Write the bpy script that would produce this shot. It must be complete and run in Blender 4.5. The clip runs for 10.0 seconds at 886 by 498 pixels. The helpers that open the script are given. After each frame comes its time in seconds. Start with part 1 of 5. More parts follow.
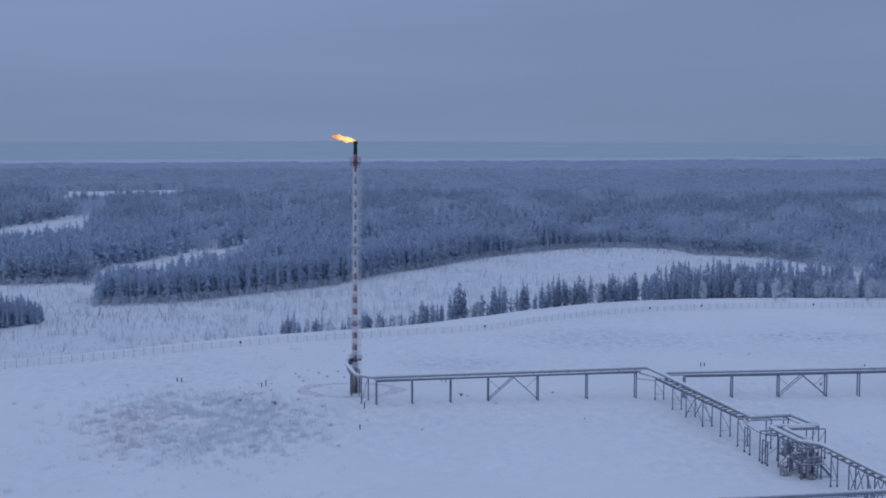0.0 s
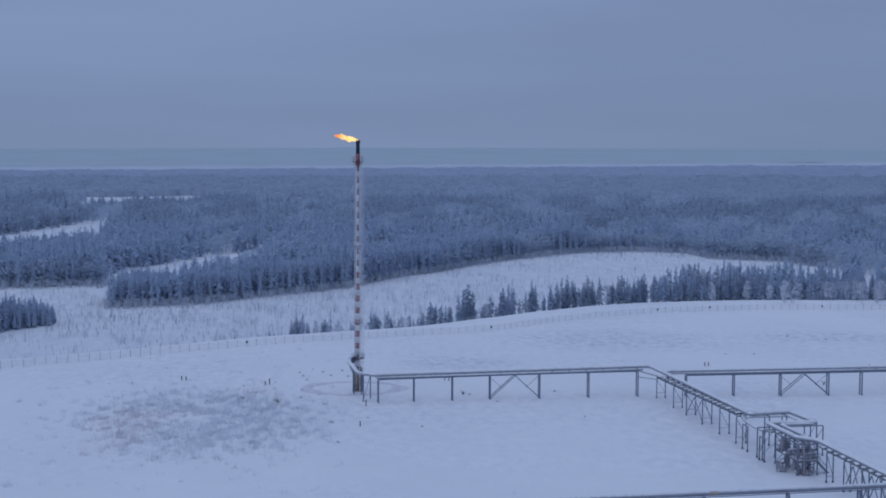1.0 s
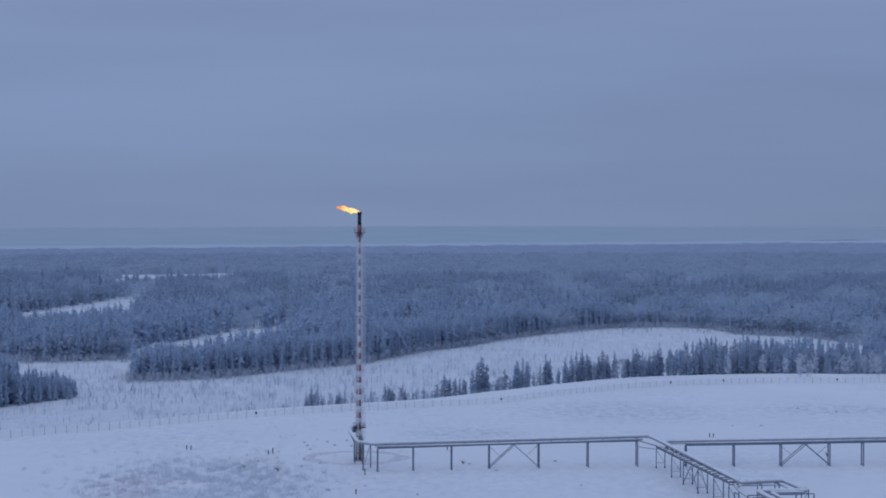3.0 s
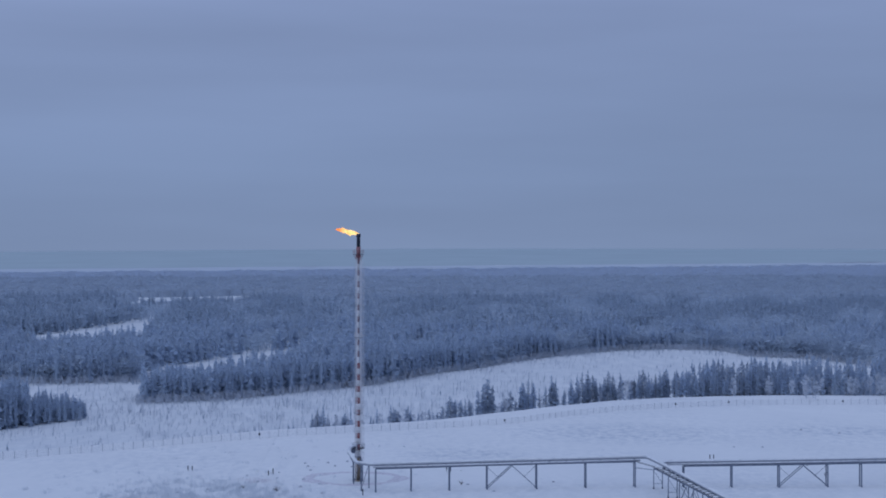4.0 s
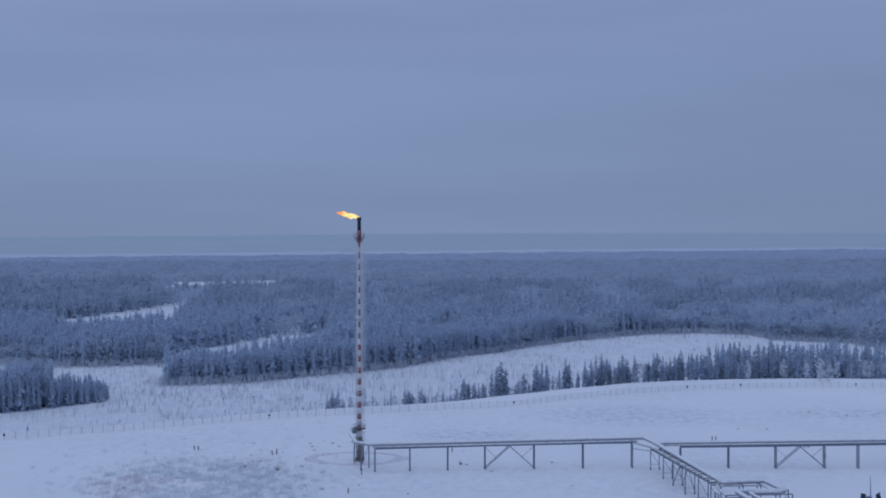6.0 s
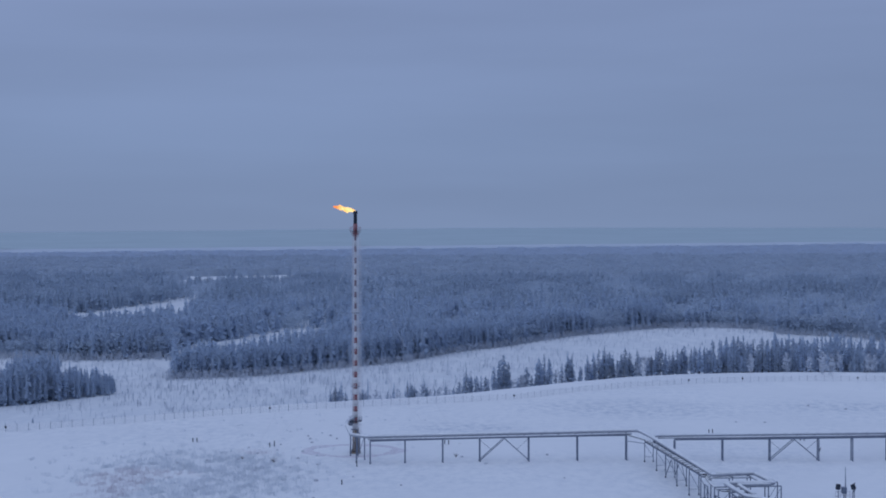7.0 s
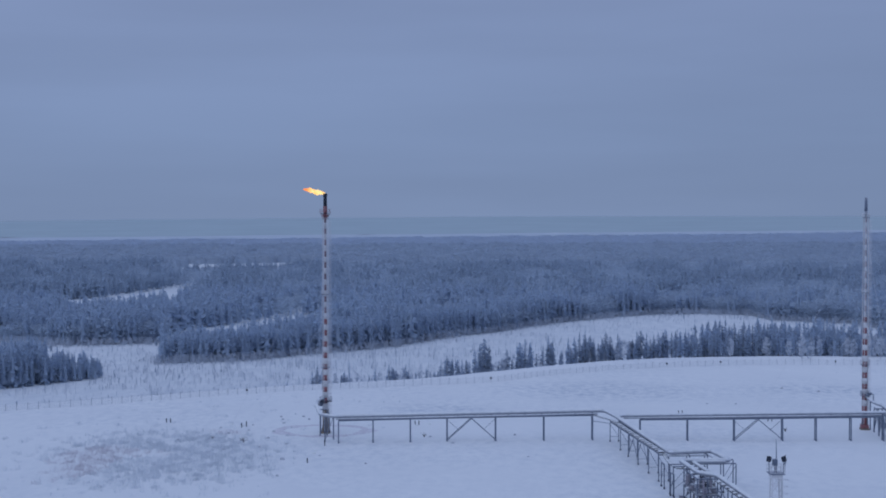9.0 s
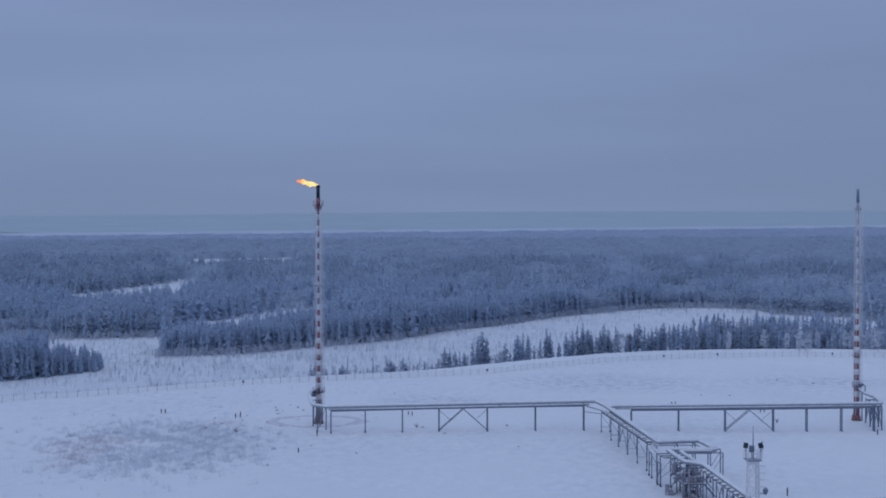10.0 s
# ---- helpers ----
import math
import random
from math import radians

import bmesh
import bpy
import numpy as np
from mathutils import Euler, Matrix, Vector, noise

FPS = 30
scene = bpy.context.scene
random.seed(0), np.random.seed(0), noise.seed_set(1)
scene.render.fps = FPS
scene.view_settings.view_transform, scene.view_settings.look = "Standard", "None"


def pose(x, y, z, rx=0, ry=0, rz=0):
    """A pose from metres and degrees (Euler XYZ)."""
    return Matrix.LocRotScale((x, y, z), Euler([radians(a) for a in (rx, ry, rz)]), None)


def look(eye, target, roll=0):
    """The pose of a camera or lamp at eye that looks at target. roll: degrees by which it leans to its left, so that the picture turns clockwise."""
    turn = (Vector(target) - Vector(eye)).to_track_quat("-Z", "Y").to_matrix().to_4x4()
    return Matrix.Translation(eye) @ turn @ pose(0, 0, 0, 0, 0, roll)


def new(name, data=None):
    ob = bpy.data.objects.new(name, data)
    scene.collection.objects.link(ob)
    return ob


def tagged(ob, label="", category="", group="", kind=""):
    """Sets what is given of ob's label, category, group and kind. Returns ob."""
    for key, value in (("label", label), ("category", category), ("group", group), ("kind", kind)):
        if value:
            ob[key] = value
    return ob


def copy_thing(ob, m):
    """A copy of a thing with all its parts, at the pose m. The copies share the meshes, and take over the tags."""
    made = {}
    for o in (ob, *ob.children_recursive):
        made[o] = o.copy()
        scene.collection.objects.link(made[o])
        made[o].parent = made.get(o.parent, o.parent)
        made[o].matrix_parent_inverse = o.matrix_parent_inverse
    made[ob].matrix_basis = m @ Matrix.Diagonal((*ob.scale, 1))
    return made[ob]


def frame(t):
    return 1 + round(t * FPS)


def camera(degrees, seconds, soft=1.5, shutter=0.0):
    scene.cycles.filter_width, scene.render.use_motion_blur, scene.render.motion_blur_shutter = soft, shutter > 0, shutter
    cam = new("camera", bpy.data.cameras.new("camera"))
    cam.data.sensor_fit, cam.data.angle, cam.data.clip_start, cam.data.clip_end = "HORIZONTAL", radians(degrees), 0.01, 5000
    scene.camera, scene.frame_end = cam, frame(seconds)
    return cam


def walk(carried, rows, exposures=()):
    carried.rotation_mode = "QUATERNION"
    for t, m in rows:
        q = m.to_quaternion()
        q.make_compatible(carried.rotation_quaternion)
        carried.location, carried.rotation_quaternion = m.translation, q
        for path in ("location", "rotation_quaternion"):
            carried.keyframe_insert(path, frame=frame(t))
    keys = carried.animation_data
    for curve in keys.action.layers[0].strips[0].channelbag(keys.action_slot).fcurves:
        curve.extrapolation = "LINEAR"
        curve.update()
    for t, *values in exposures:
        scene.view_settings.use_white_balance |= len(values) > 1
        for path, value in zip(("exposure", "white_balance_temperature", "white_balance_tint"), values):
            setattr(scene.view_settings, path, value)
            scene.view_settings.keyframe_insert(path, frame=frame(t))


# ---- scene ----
cam = camera(35.22, 10.0, 1.85)
PATH = [
    (0.0, pose(18.90, -331.76, 61.48, 85.406, -0.337, -0.320)),
    (0.5, pose(20.98, -332.50, 60.53, 85.539, -0.306, 0.074)),
    (1.0, pose(23.13, -333.27, 59.67, 85.688, -0.265, 0.488)),
    (1.5, pose(25.32, -334.12, 58.95, 85.804, -0.221, 0.878)),
    (2.0, pose(27.64, -335.09, 58.39, 86.513, -0.218, 1.282)),
    (2.5, pose(30.10, -336.17, 58.01, 87.916, -0.194, 1.719)),
    (2.7, pose(31.13, -336.60, 57.96, 88.355, -0.180, 1.878)),
    (4.0, pose(37.78, -339.38, 57.69, 89.839, -0.083, 2.885)),
    (4.5, pose(40.32, -340.27, 57.61, 89.801, -0.048, 3.277)),
    (5.0, pose(42.91, -341.03, 57.51, 89.654, -0.036, 3.650)),
    (5.5, pose(45.45, -341.74, 57.41, 89.427, -0.013, 4.048)),
    (7.0, pose(53.26, -343.89, 57.02, 88.996, 0.037, 5.209)),
    (7.5, pose(55.79, -344.61, 56.74, 89.269, 0.041, 5.202)),
    (8.0, pose(58.21, -345.31, 56.30, 89.040, 0.036, 5.235)),
    (8.5, pose(60.49, -345.94, 55.87, 88.760, 0.003, 5.307)),
    (9.0, pose(62.65, -346.50, 55.37, 88.545, 0.027, 5.425)),
    (9.5, pose(64.78, -346.99, 54.91, 88.429, 0.034, 5.596)),
    (10.0, pose(66.82, -347.48, 54.37, 88.358, 0.048, 5.774)),
]
walk(cam, PATH, [(0.0, -0.04), (2.0, -0.04), (4.0, 0.0), (7.5, 0.0), (10.0, -0.03)])

# ---------------------------------------------------------------- light
world = bpy.data.worlds.new("overcast_sky")
scene.world = world
world.use_nodes = True
wt = world.node_tree
wt.nodes.clear()


def wn(kind):
    return wt.nodes.new(kind)


SUN_EL, SUN_ROT = 24.0, 215.0
w_out = wn("ShaderNodeOutputWorld")
w_add = wn("ShaderNodeMixShader")
w_add.inputs[0].default_value = 0.992
w_sky = wn("ShaderNodeTexSky")
w_sky.sky_type, w_sky.sun_disc = "NISHITA", False
w_sky.sun_elevation, w_sky.sun_rotation = radians(SUN_EL), radians(SUN_ROT)
w_b1 = wn("ShaderNodeBackground")
w_b1.inputs["Strength"].default_value = 0.05
w_b2 = wn("ShaderNodeBackground")
w_b2.inputs["Strength"].default_value = 1.0
w_tc = wn("ShaderNodeTexCoord")
w_sep = wn("ShaderNodeSeparateXYZ")
w_ramp = wn("ShaderNodeValToRGB")
w_map = wn("ShaderNodeMapping")
w_map.inputs["Scale"].default_value = (1.1, 1.1, 9.0)
w_noise = wn("ShaderNodeTexNoise")
w_noise.inputs["Scale"].default_value = 1.6
w_noise.inputs["Detail"].default_value = 4.0
w_noise.inputs["Roughness"].default_value = 0.45
w_nr = wn("ShaderNodeMapRange")
w_nr.inputs["From Min"].default_value, w_nr.inputs["From Max"].default_value = 0.3, 0.7
w_nr.inputs["To Min"].default_value, w_nr.inputs["To Max"].default_value = 0.88, 1.07
w_mul = wn("ShaderNodeMix")
w_mul.data_type, w_mul.blend_type = "RGBA", "MULTIPLY"
w_mul.inputs["Factor"].default_value = 1.0
# a heavier bank of cloud to the east
w_east = wn("ShaderNodeMapRange")
w_east.inputs["From Min"].default_value, w_east.inputs["From Max"].default_value = -0.35, 0.45
w_east.inputs["To Min"].default_value, w_east.inputs["To Max"].default_value = 1.03, 0.945
w_bank = wn("ShaderNodeMath")
w_bank.operation = "MULTIPLY"
el = w_ramp.color_ramp.elements
el[0].position, el[0].color = 0.0, (0.198, 0.272, 0.445, 1)
el[1].position, el[1].color = 1.0, (0.40, 0.51, 0.82, 1)
for p, c in ((0.06, (0.194, 0.268, 0.446)), (0.17, (0.229, 0.305, 0.515)), (0.45, (0.335, 0.425, 0.70))):
    e = el.new(p)
    e.color = (*c, 1)
L = wt.links.new
L(w_tc.outputs["Generated"], w_sep.inputs[0])
L(w_sep.outputs["Z"], w_ramp.inputs[0])
L(w_tc.outputs["Generated"], w_map.inputs[0])
L(w_map.outputs[0], w_noise.inputs[0])
L(w_noise.outputs[0], w_nr.inputs[0])
L(w_ramp.outputs[0], w_mul.inputs[6])
L(w_sep.outputs["X"], w_east.inputs[0])
L(w_nr.outputs[0], w_bank.inputs[0])
L(w_east.outputs[0], w_bank.inputs[1])
L(w_bank.outputs[0], w_mul.inputs[7])
L(w_mul.outputs[2], w_b2.inputs[0])
L(w_sky.outputs[0], w_b1.inputs[0])
L(w_b1.outputs[0], w_add.inputs[1])
L(w_b2.outputs[0], w_add.inputs[2])
L(w_add.outputs[0], w_out.inputs[0])

sun_data = bpy.data.lights.new("sun", "SUN")
sun_data.energy, sun_data.angle, sun_data.color = 0.5, radians(50), (0.70, 0.79, 0.96)
sun_ob = new("sun", sun_data)
sun_ob.matrix_world = look((60, -120, 140), (60 + 80, -120 + 110, 140 - 62))

# ---------------------------------------------------------------- materials


class Mat:
    """A small wrapper for building node materials."""

    def __init__(self, name, rough=0.7, metal=0.0):
        self.m = bpy.data.materials.new(name)
        self.m.use_nodes = True
        self.t = self.m.node_tree
        self.b = self.t.nodes["Principled BSDF"]
        self.b.inputs["Roughness"].default_value = rough
        self.b.inputs["Metallic"].default_value = metal
        self.b.inputs["Specular IOR Level"].default_value = 0.3

    def n(self, kind):
        return self.t.nodes.new(kind)

    def link(self, a, b):
        self.t.links.new(a, b)

    def coords(self, space="Object"):
        if space == "World":
            return self.n("ShaderNodeNewGeometry").outputs["Position"]
        return self.n("ShaderNodeTexCoord").outputs[space]

    def noise(self, scale, detail=3.0, rough=0.55, lo=0.35, hi=0.65, space="Object", stretch=None):
        n = self.n("ShaderNodeTexNoise")
        n.inputs["Scale"].default_value = scale
        n.inputs["Detail"].default_value = detail
        n.inputs["Roughness"].default_value = rough
        c = self.coords(space)
        if stretch:
            mp = self.n("ShaderNodeMapping")
            mp.inputs["Scale"].default_value = stretch
            self.link(c, mp.inputs[0])
            c = mp.outputs[0]
        self.link(c, n.inputs["Vector"])
        r = self.n("ShaderNodeMapRange")
        r.inputs["From Min"].default_value, r.inputs["From Max"].default_value = lo, hi
        self.link(n.outputs[0], r.inputs[0])
        return r.outputs[0]

    def mix(self, fac, a, b, kind="MIX"):
        x = self.n("ShaderNodeMix")
        x.data_type, x.blend_type = "RGBA", kind
        for s, v in ((0, fac), (6, a), (7, b)):
            if isinstance(v, (int, float)):
                x.inputs[s].default_value = v
            elif isinstance(v, tuple):
                x.inputs[s].default_value = (*v, 1)
            else:
                self.link(v, x.inputs[s])
        return x.outputs[2]

    def math(self, op, a, b=0.0):
        x = self.n("ShaderNodeMath")
        x.operation = op
        for s, v in ((0, a), (1, b)):
            if isinstance(v, (int, float)):
                x.inputs[s].default_value = v
            else:
                self.link(v, x.inputs[s])
        return x.outputs[0]

    def ramp(self, v, lo, hi, a=0.0, b=1.0):
        r = self.n("ShaderNodeMapRange")
        for k, q in (("From Min", lo), ("From Max", hi), ("To Min", a), ("To Max", b)):
            r.inputs[k].default_value = q
        self.link(v, r.inputs[0])
        return r.outputs[0]

    def up(self, lo=0.3, hi=0.8):
        """How far a face looks up, for snow and rime that settle from above."""
        s = self.n("ShaderNodeSeparateXYZ")
        self.link(self.n("ShaderNodeNewGeometry").outputs["Normal"], s.inputs[0])
        return self.ramp(s.outputs["Z"], lo, hi)

    def color(self, c):
        if isinstance(c, tuple):
            self.b.inputs["Base Color"].default_value = (*c, 1)
        else:
            self.link(c, self.b.inputs["Base Color"])
        return self

    def bump(self, h, strength=0.3, dist=0.1):
        b = self.n("ShaderNodeBump")
        b.inputs["Strength"].default_value = strength
        b.inputs["Distance"].default_value = dist
        self.link(h, b.inputs["Height"])
        self.link(b.outputs[0], self.b.inputs["Normal"])
        return self

    def obj_random(self):
        return self.n("ShaderNodeObjectInfo").outputs["Random"]

    def island(self):
        return self.n("ShaderNodeNewGeometry").outputs["Random Per Island"]


SNOW = (0.80, 0.82, 0.84)


def snow_ground():
    k = Mat("snow_ground", 0.75)
    drift = k.noise(0.035, 5, 0.6, 0.35, 0.7, "World")
    grain = k.noise(0.9, 4, 0.6, 0.3, 0.7, "World")
    c = k.mix(drift, (0.765, 0.78, 0.775), (0.83, 0.84, 0.825))
    c = k.mix(k.math("MULTIPLY", grain, 0.25), c, (0.70, 0.72, 0.73))
    # wind-scoured ground where old crust and grass show through
    scoured = k.math("MULTIPLY", k.noise(0.017, 3, 0.5, 0.40, 0.62, "World"), 0.5)
    for cx, cy, rx, ry in ((72, 92, 52, 34), (138, 100, 34, 20), (24, 44, 26, 18)):
        d = k.n("ShaderNodeVectorMath")
        d.operation = "LENGTH"
        mp = k.n("ShaderNodeMapping")
        mp.inputs["Location"].default_value = (-cx / rx, -cy / ry, 0)
        mp.inputs["Scale"].default_value = (1 / rx, 1 / ry, 0)
        k.link(k.coords("World"), mp.inputs[0])
        k.link(mp.outputs[0], d.inputs[0])
        scoured = k.math("MAXIMUM", scoured, k.ramp(d.outputs["Value"], 0.35, 1.0, 1.0, 0.0))
    crust = k.math("MULTIPLY", k.noise(0.38, 6, 0.70, 0.42, 0.66, "World", (1, 0.6, 1)), scoured)
    c = k.mix(k.math("MULTIPLY", crust, 0.95), c, (0.50, 0.55, 0.60))
    # thin twiggy ground cover on the slope outside the fence
    xyz = k.n("ShaderNodeSeparateXYZ")
    k.link(k.coords("World"), xyz.inputs[0])
    outside = k.ramp(xyz.outputs["Z"], -9.0, -4.5, 1.0, 0.0)
    twigs = k.noise(0.12, 6, 0.7, 0.25, 0.70, "World", (1, 0.35, 1))
    c = k.mix(k.math("MULTIPLY", outside, k.math("MULTIPLY", twigs, 0.85)), c, (0.56, 0.60, 0.63))
    k.color(c)
    h = k.math("ADD", k.noise(0.35, 5, 0.6, 0.2, 0.8, "World"), k.math("MULTIPLY", grain, 0.4))
    k.bump(h, 0.35, 0.25)
    return k.m


def steel(name, c1, c2, rime=0.45, rough=0.6, metal=0.25, lo=0.35, hi=0.75):
    k = Mat(name, rough, metal)
    n = k.noise(1.3, 4, 0.6, 0.3, 0.7, "World")
    f = k.noise(9.0, 3, 0.6, 0.35, 0.7, "World")
    c = k.mix(n, c1, c2)
    c = k.mix(k.math("MULTIPLY", f, 0.3), c, tuple(min(1, v * 1.7 + 0.02) for v in c2))
    s = k.math("MULTIPLY", k.up(lo, hi), k.ramp(n, 0.0, 0.6, 0.55, 1.0))
    k.color(k.mix(k.math("MULTIPLY", s, rime), c, SNOW))
    k.bump(f, 0.15, 0.02)
    return k.m


def paint(name, c, worn=(0.30, 0.24, 0.22), amount=0.3, rough=0.55):
    k = Mat(name, rough)
    n = k.noise(2.2, 5, 0.65, 0.45, 0.75, "World", (1, 1, 0.35))
    v = k.mix(k.obj_random(), tuple(x * 0.85 for x in c), tuple(min(1, x * 1.1) for x in c))
    k.color(k.mix(k.math("MULTIPLY", n, amount), v, worn))
    k.bump(n, 0.1, 0.02)
    return k.m


def needles(name, dark, rime_c, rime_lo, rime_hi, joined, soft=0.6, lift=0.9):
    k = Mat(name, 0.85)
    big = k.noise(0.012, 3, 0.55, 0.35, 0.65, "World")
    mid = k.noise(0.22, 4, 0.6, 0.35, 0.68, "World")
    fine = k.noise(2.0, 3, 0.6, 0.35, 0.7, "World")
    patch = k.noise(0.045, 3, 0.55, 0.38, 0.62, "World")
    r = k.island() if joined else k.obj_random()
    lo_, hi_ = (0.97, 1.03) if joined else (0.88, 1.12)
    base = k.mix(r, tuple(v * lo_ for v in dark), tuple(v * hi_ for v in dark))
    a = k.ramp(k.math("ADD", k.math("ADD", k.math("MULTIPLY", big, 0.2), k.math("MULTIPLY", patch, 0.4)), k.math("ADD", k.math("MULTIPLY", mid, 0.33), k.math("MULTIPLY", fine, 0.07))), 0.15, 0.85, rime_lo, rime_hi)
    k.color(k.mix(a, base, rime_c))
    # thin sprays of twigs and frost let part of the skylight through; lift tilts normals up to even the shading
    add, unit_ = k.n("ShaderNodeVectorMath"), k.n("ShaderNodeVectorMath")
    add.operation, unit_.operation = "ADD", "NORMALIZE"
    add.inputs[1].default_value = (0.0, 0.0, lift)
    k.link(k.n("ShaderNodeNewGeometry").outputs["Normal"], add.inputs[0])
    k.link(add.outputs[0], unit_.inputs[0])
    k.link(unit_.outputs[0], k.b.inputs["Normal"])
    tr, mx = k.n("ShaderNodeBsdfTranslucent"), k.n("ShaderNodeMixShader")
    k.link(k.b.inputs["Base Color"].links[0].from_socket, tr.inputs["Color"])
    mx.inputs[0].default_value = soft
    k.link(k.b.outputs[0], mx.inputs[1])
    k.link(tr.outputs[0], mx.inputs[2])
    k.link(mx.outputs[0], k.t.nodes["Material Output"].inputs["Surface"])
    return k.m


M_SNOW = snow_ground()
M_STEEL = steel("galvanised_steel", (0.10, 0.125, 0.175), (0.155, 0.185, 0.245), 0.42)
M_GUY = steel("frosted_rope", (0.62, 0.64, 0.67), (0.74, 0.76, 0.78), 0.5)
M_WIRE = steel("frosted_wire", (0.26, 0.28, 0.32), (0.38, 0.40, 0.44), 0.5)
M_DARK = steel("dark_steel", (0.014, 0.02, 0.034), (0.03, 0.038, 0.056), 0.12, 0.85, 0.0)
M_PIPE = steel("pipe_cladding", (0.25, 0.275, 0.325), (0.33, 0.355, 0.405), 0.95, 0.5, 0.25, 0.10, 0.45)
M_TRAY = steel("tray_steel", (0.10, 0.11, 0.13), (0.16, 0.17, 0.19), 0.95)
M_RED = paint("red_paint", (0.245, 0.088, 0.098), (0.42, 0.36, 0.37), 0.5)
# same paint as the lower bands, its duller look put into the colour
M_RED_DULL = paint("weathered_red_paint", (0.25, 0.19, 0.215), (0.38, 0.36, 0.39), 0.5)
# paler, greyer red for the upper bands of the unlit stack
M_RED_PALE = paint("faded_red_paint", (0.40, 0.345, 0.375), (0.50, 0.48, 0.50), 0.6)
M_WHITE = paint("white_paint", (0.62, 0.62, 0.64), (0.42, 0.40, 0.40), 0.3)
M_BROWN = paint("rusty_paint", (0.24, 0.19, 0.15), (0.10, 0.07, 0.05), 0.6)
M_ORANGE = paint("orange_paint", (0.43, 0.355, 0.29), (0.5, 0.46, 0.43), 0.6)
M_VALVE = paint("valve_paint", (0.31, 0.295, 0.34), (0.19, 0.20, 0.24), 0.6)
M_BARK = steel("bark", (0.05, 0.045, 0.045), (0.11, 0.10, 0.10), 0.3, 0.9, 0.0)
# distance haze is mixed into the base colours of these woods, beside real frost
M_FIR = needles("fir_needles", (0.485, 0.565, 0.665), (0.585, 0.655, 0.74), 0.05, 0.50, False, 0.68, 0.3)
M_WOOD_NEAR = needles("spruce_wood_near", (0.475, 0.565, 0.68), (0.51, 0.60, 0.70), 0.0, 0.6, True, 0.52, 0.1)
M_WOOD_RIME_HAZE = needles("rimed_wood", (0.395, 0.468, 0.563), (0.49, 0.565, 0.645), 0.0, 1.0, True, 0.55, 0.2)
M_WOOD_MID = needles("mixed_mid_wood", (0.405, 0.49, 0.59), (0.475, 0.555, 0.65), 0.0, 0.8, True, 0.50, 0.15)
# paler, bluer wood colours for the far bands: haze put into the colour
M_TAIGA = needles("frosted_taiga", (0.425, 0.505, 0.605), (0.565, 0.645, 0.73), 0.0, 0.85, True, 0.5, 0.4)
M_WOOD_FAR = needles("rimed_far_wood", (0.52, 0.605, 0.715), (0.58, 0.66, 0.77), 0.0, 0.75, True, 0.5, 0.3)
M_SHRUB = needles("bare_shrubs", (0.50, 0.54, 0.60), (0.64, 0.68, 0.74), 0.10, 0.75, True, 0.5, 0.1)
M_SAPLING = needles("frosted_saplings", (0.58, 0.62, 0.675), (0.70, 0.735, 0.78), 0.10, 0.75, True, 0.5, 0.1)
M_GRASS = needles("dry_grass", (0.61, 0.655, 0.695), (0.72, 0.75, 0.79), 0.15, 0.80, True, 0.4, 0.2)
M_GRASS_RED = needles("rusty_grass", (0.61, 0.575, 0.61), (0.71, 0.70, 0.73), 0.15, 0.80, True, 0.4, 0.2)
M_CLOD = needles("frozen_clod", (0.30, 0.305, 0.35), (0.62, 0.64, 0.68), 0.05, 0.75, False, 0.0, 0.0)


def soil():
    k = Mat("frozen_soil", 0.9)
    n = k.noise(0.8, 5, 0.65, 0.35, 0.65, "World")
    k.color(k.mix(n, (0.55, 0.515, 0.55), (0.74, 0.735, 0.76)))
    k.bump(n, 0.4, 0.1)
    return k.m


M_SOIL = soil()


def river_ice():
    k = Mat("river_ice", 0.6)
    n = k.noise(0.004, 4, 0.6, 0.35, 0.65, "World", (1, 6, 1))
    # the snowy river is greyed in its colour to stand for haze
    k.color(k.mix(n, (0.40, 0.46, 0.52), (0.50, 0.555, 0.615)))
    return k.m


M_ICE = river_ice()


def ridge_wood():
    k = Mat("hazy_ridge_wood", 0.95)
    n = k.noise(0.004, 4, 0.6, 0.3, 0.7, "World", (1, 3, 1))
    # haze over the ridge is put straight into this flat blue-grey
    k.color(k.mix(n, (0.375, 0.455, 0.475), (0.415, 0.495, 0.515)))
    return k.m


M_RIDGE = ridge_wood()


def fire():
    k = Mat("burning_gas", 1.0)
    n = k.noise(0.9, 4, 0.6, 0.3, 0.6)
    x = k.n("ShaderNodeSeparateXYZ")
    k.link(k.coords(), x.inputs[0])
    e = k.mix(n, (1.0, 0.46, 0.10), (1.0, 0.74, 0.32))
    e = k.mix(k.ramp(x.outputs["X"], -4.8, -3.0), (0.85, 0.24, 0.06), e)
    k.color((0.0, 0.0, 0.0))
    k.link(e, k.b.inputs["Emission Color"])
    k.b.inputs["Emission Strength"].default_value = 1.35
    return k.m


M_FIRE = fire()

# ---------------------------------------------------------------- mesh helpers


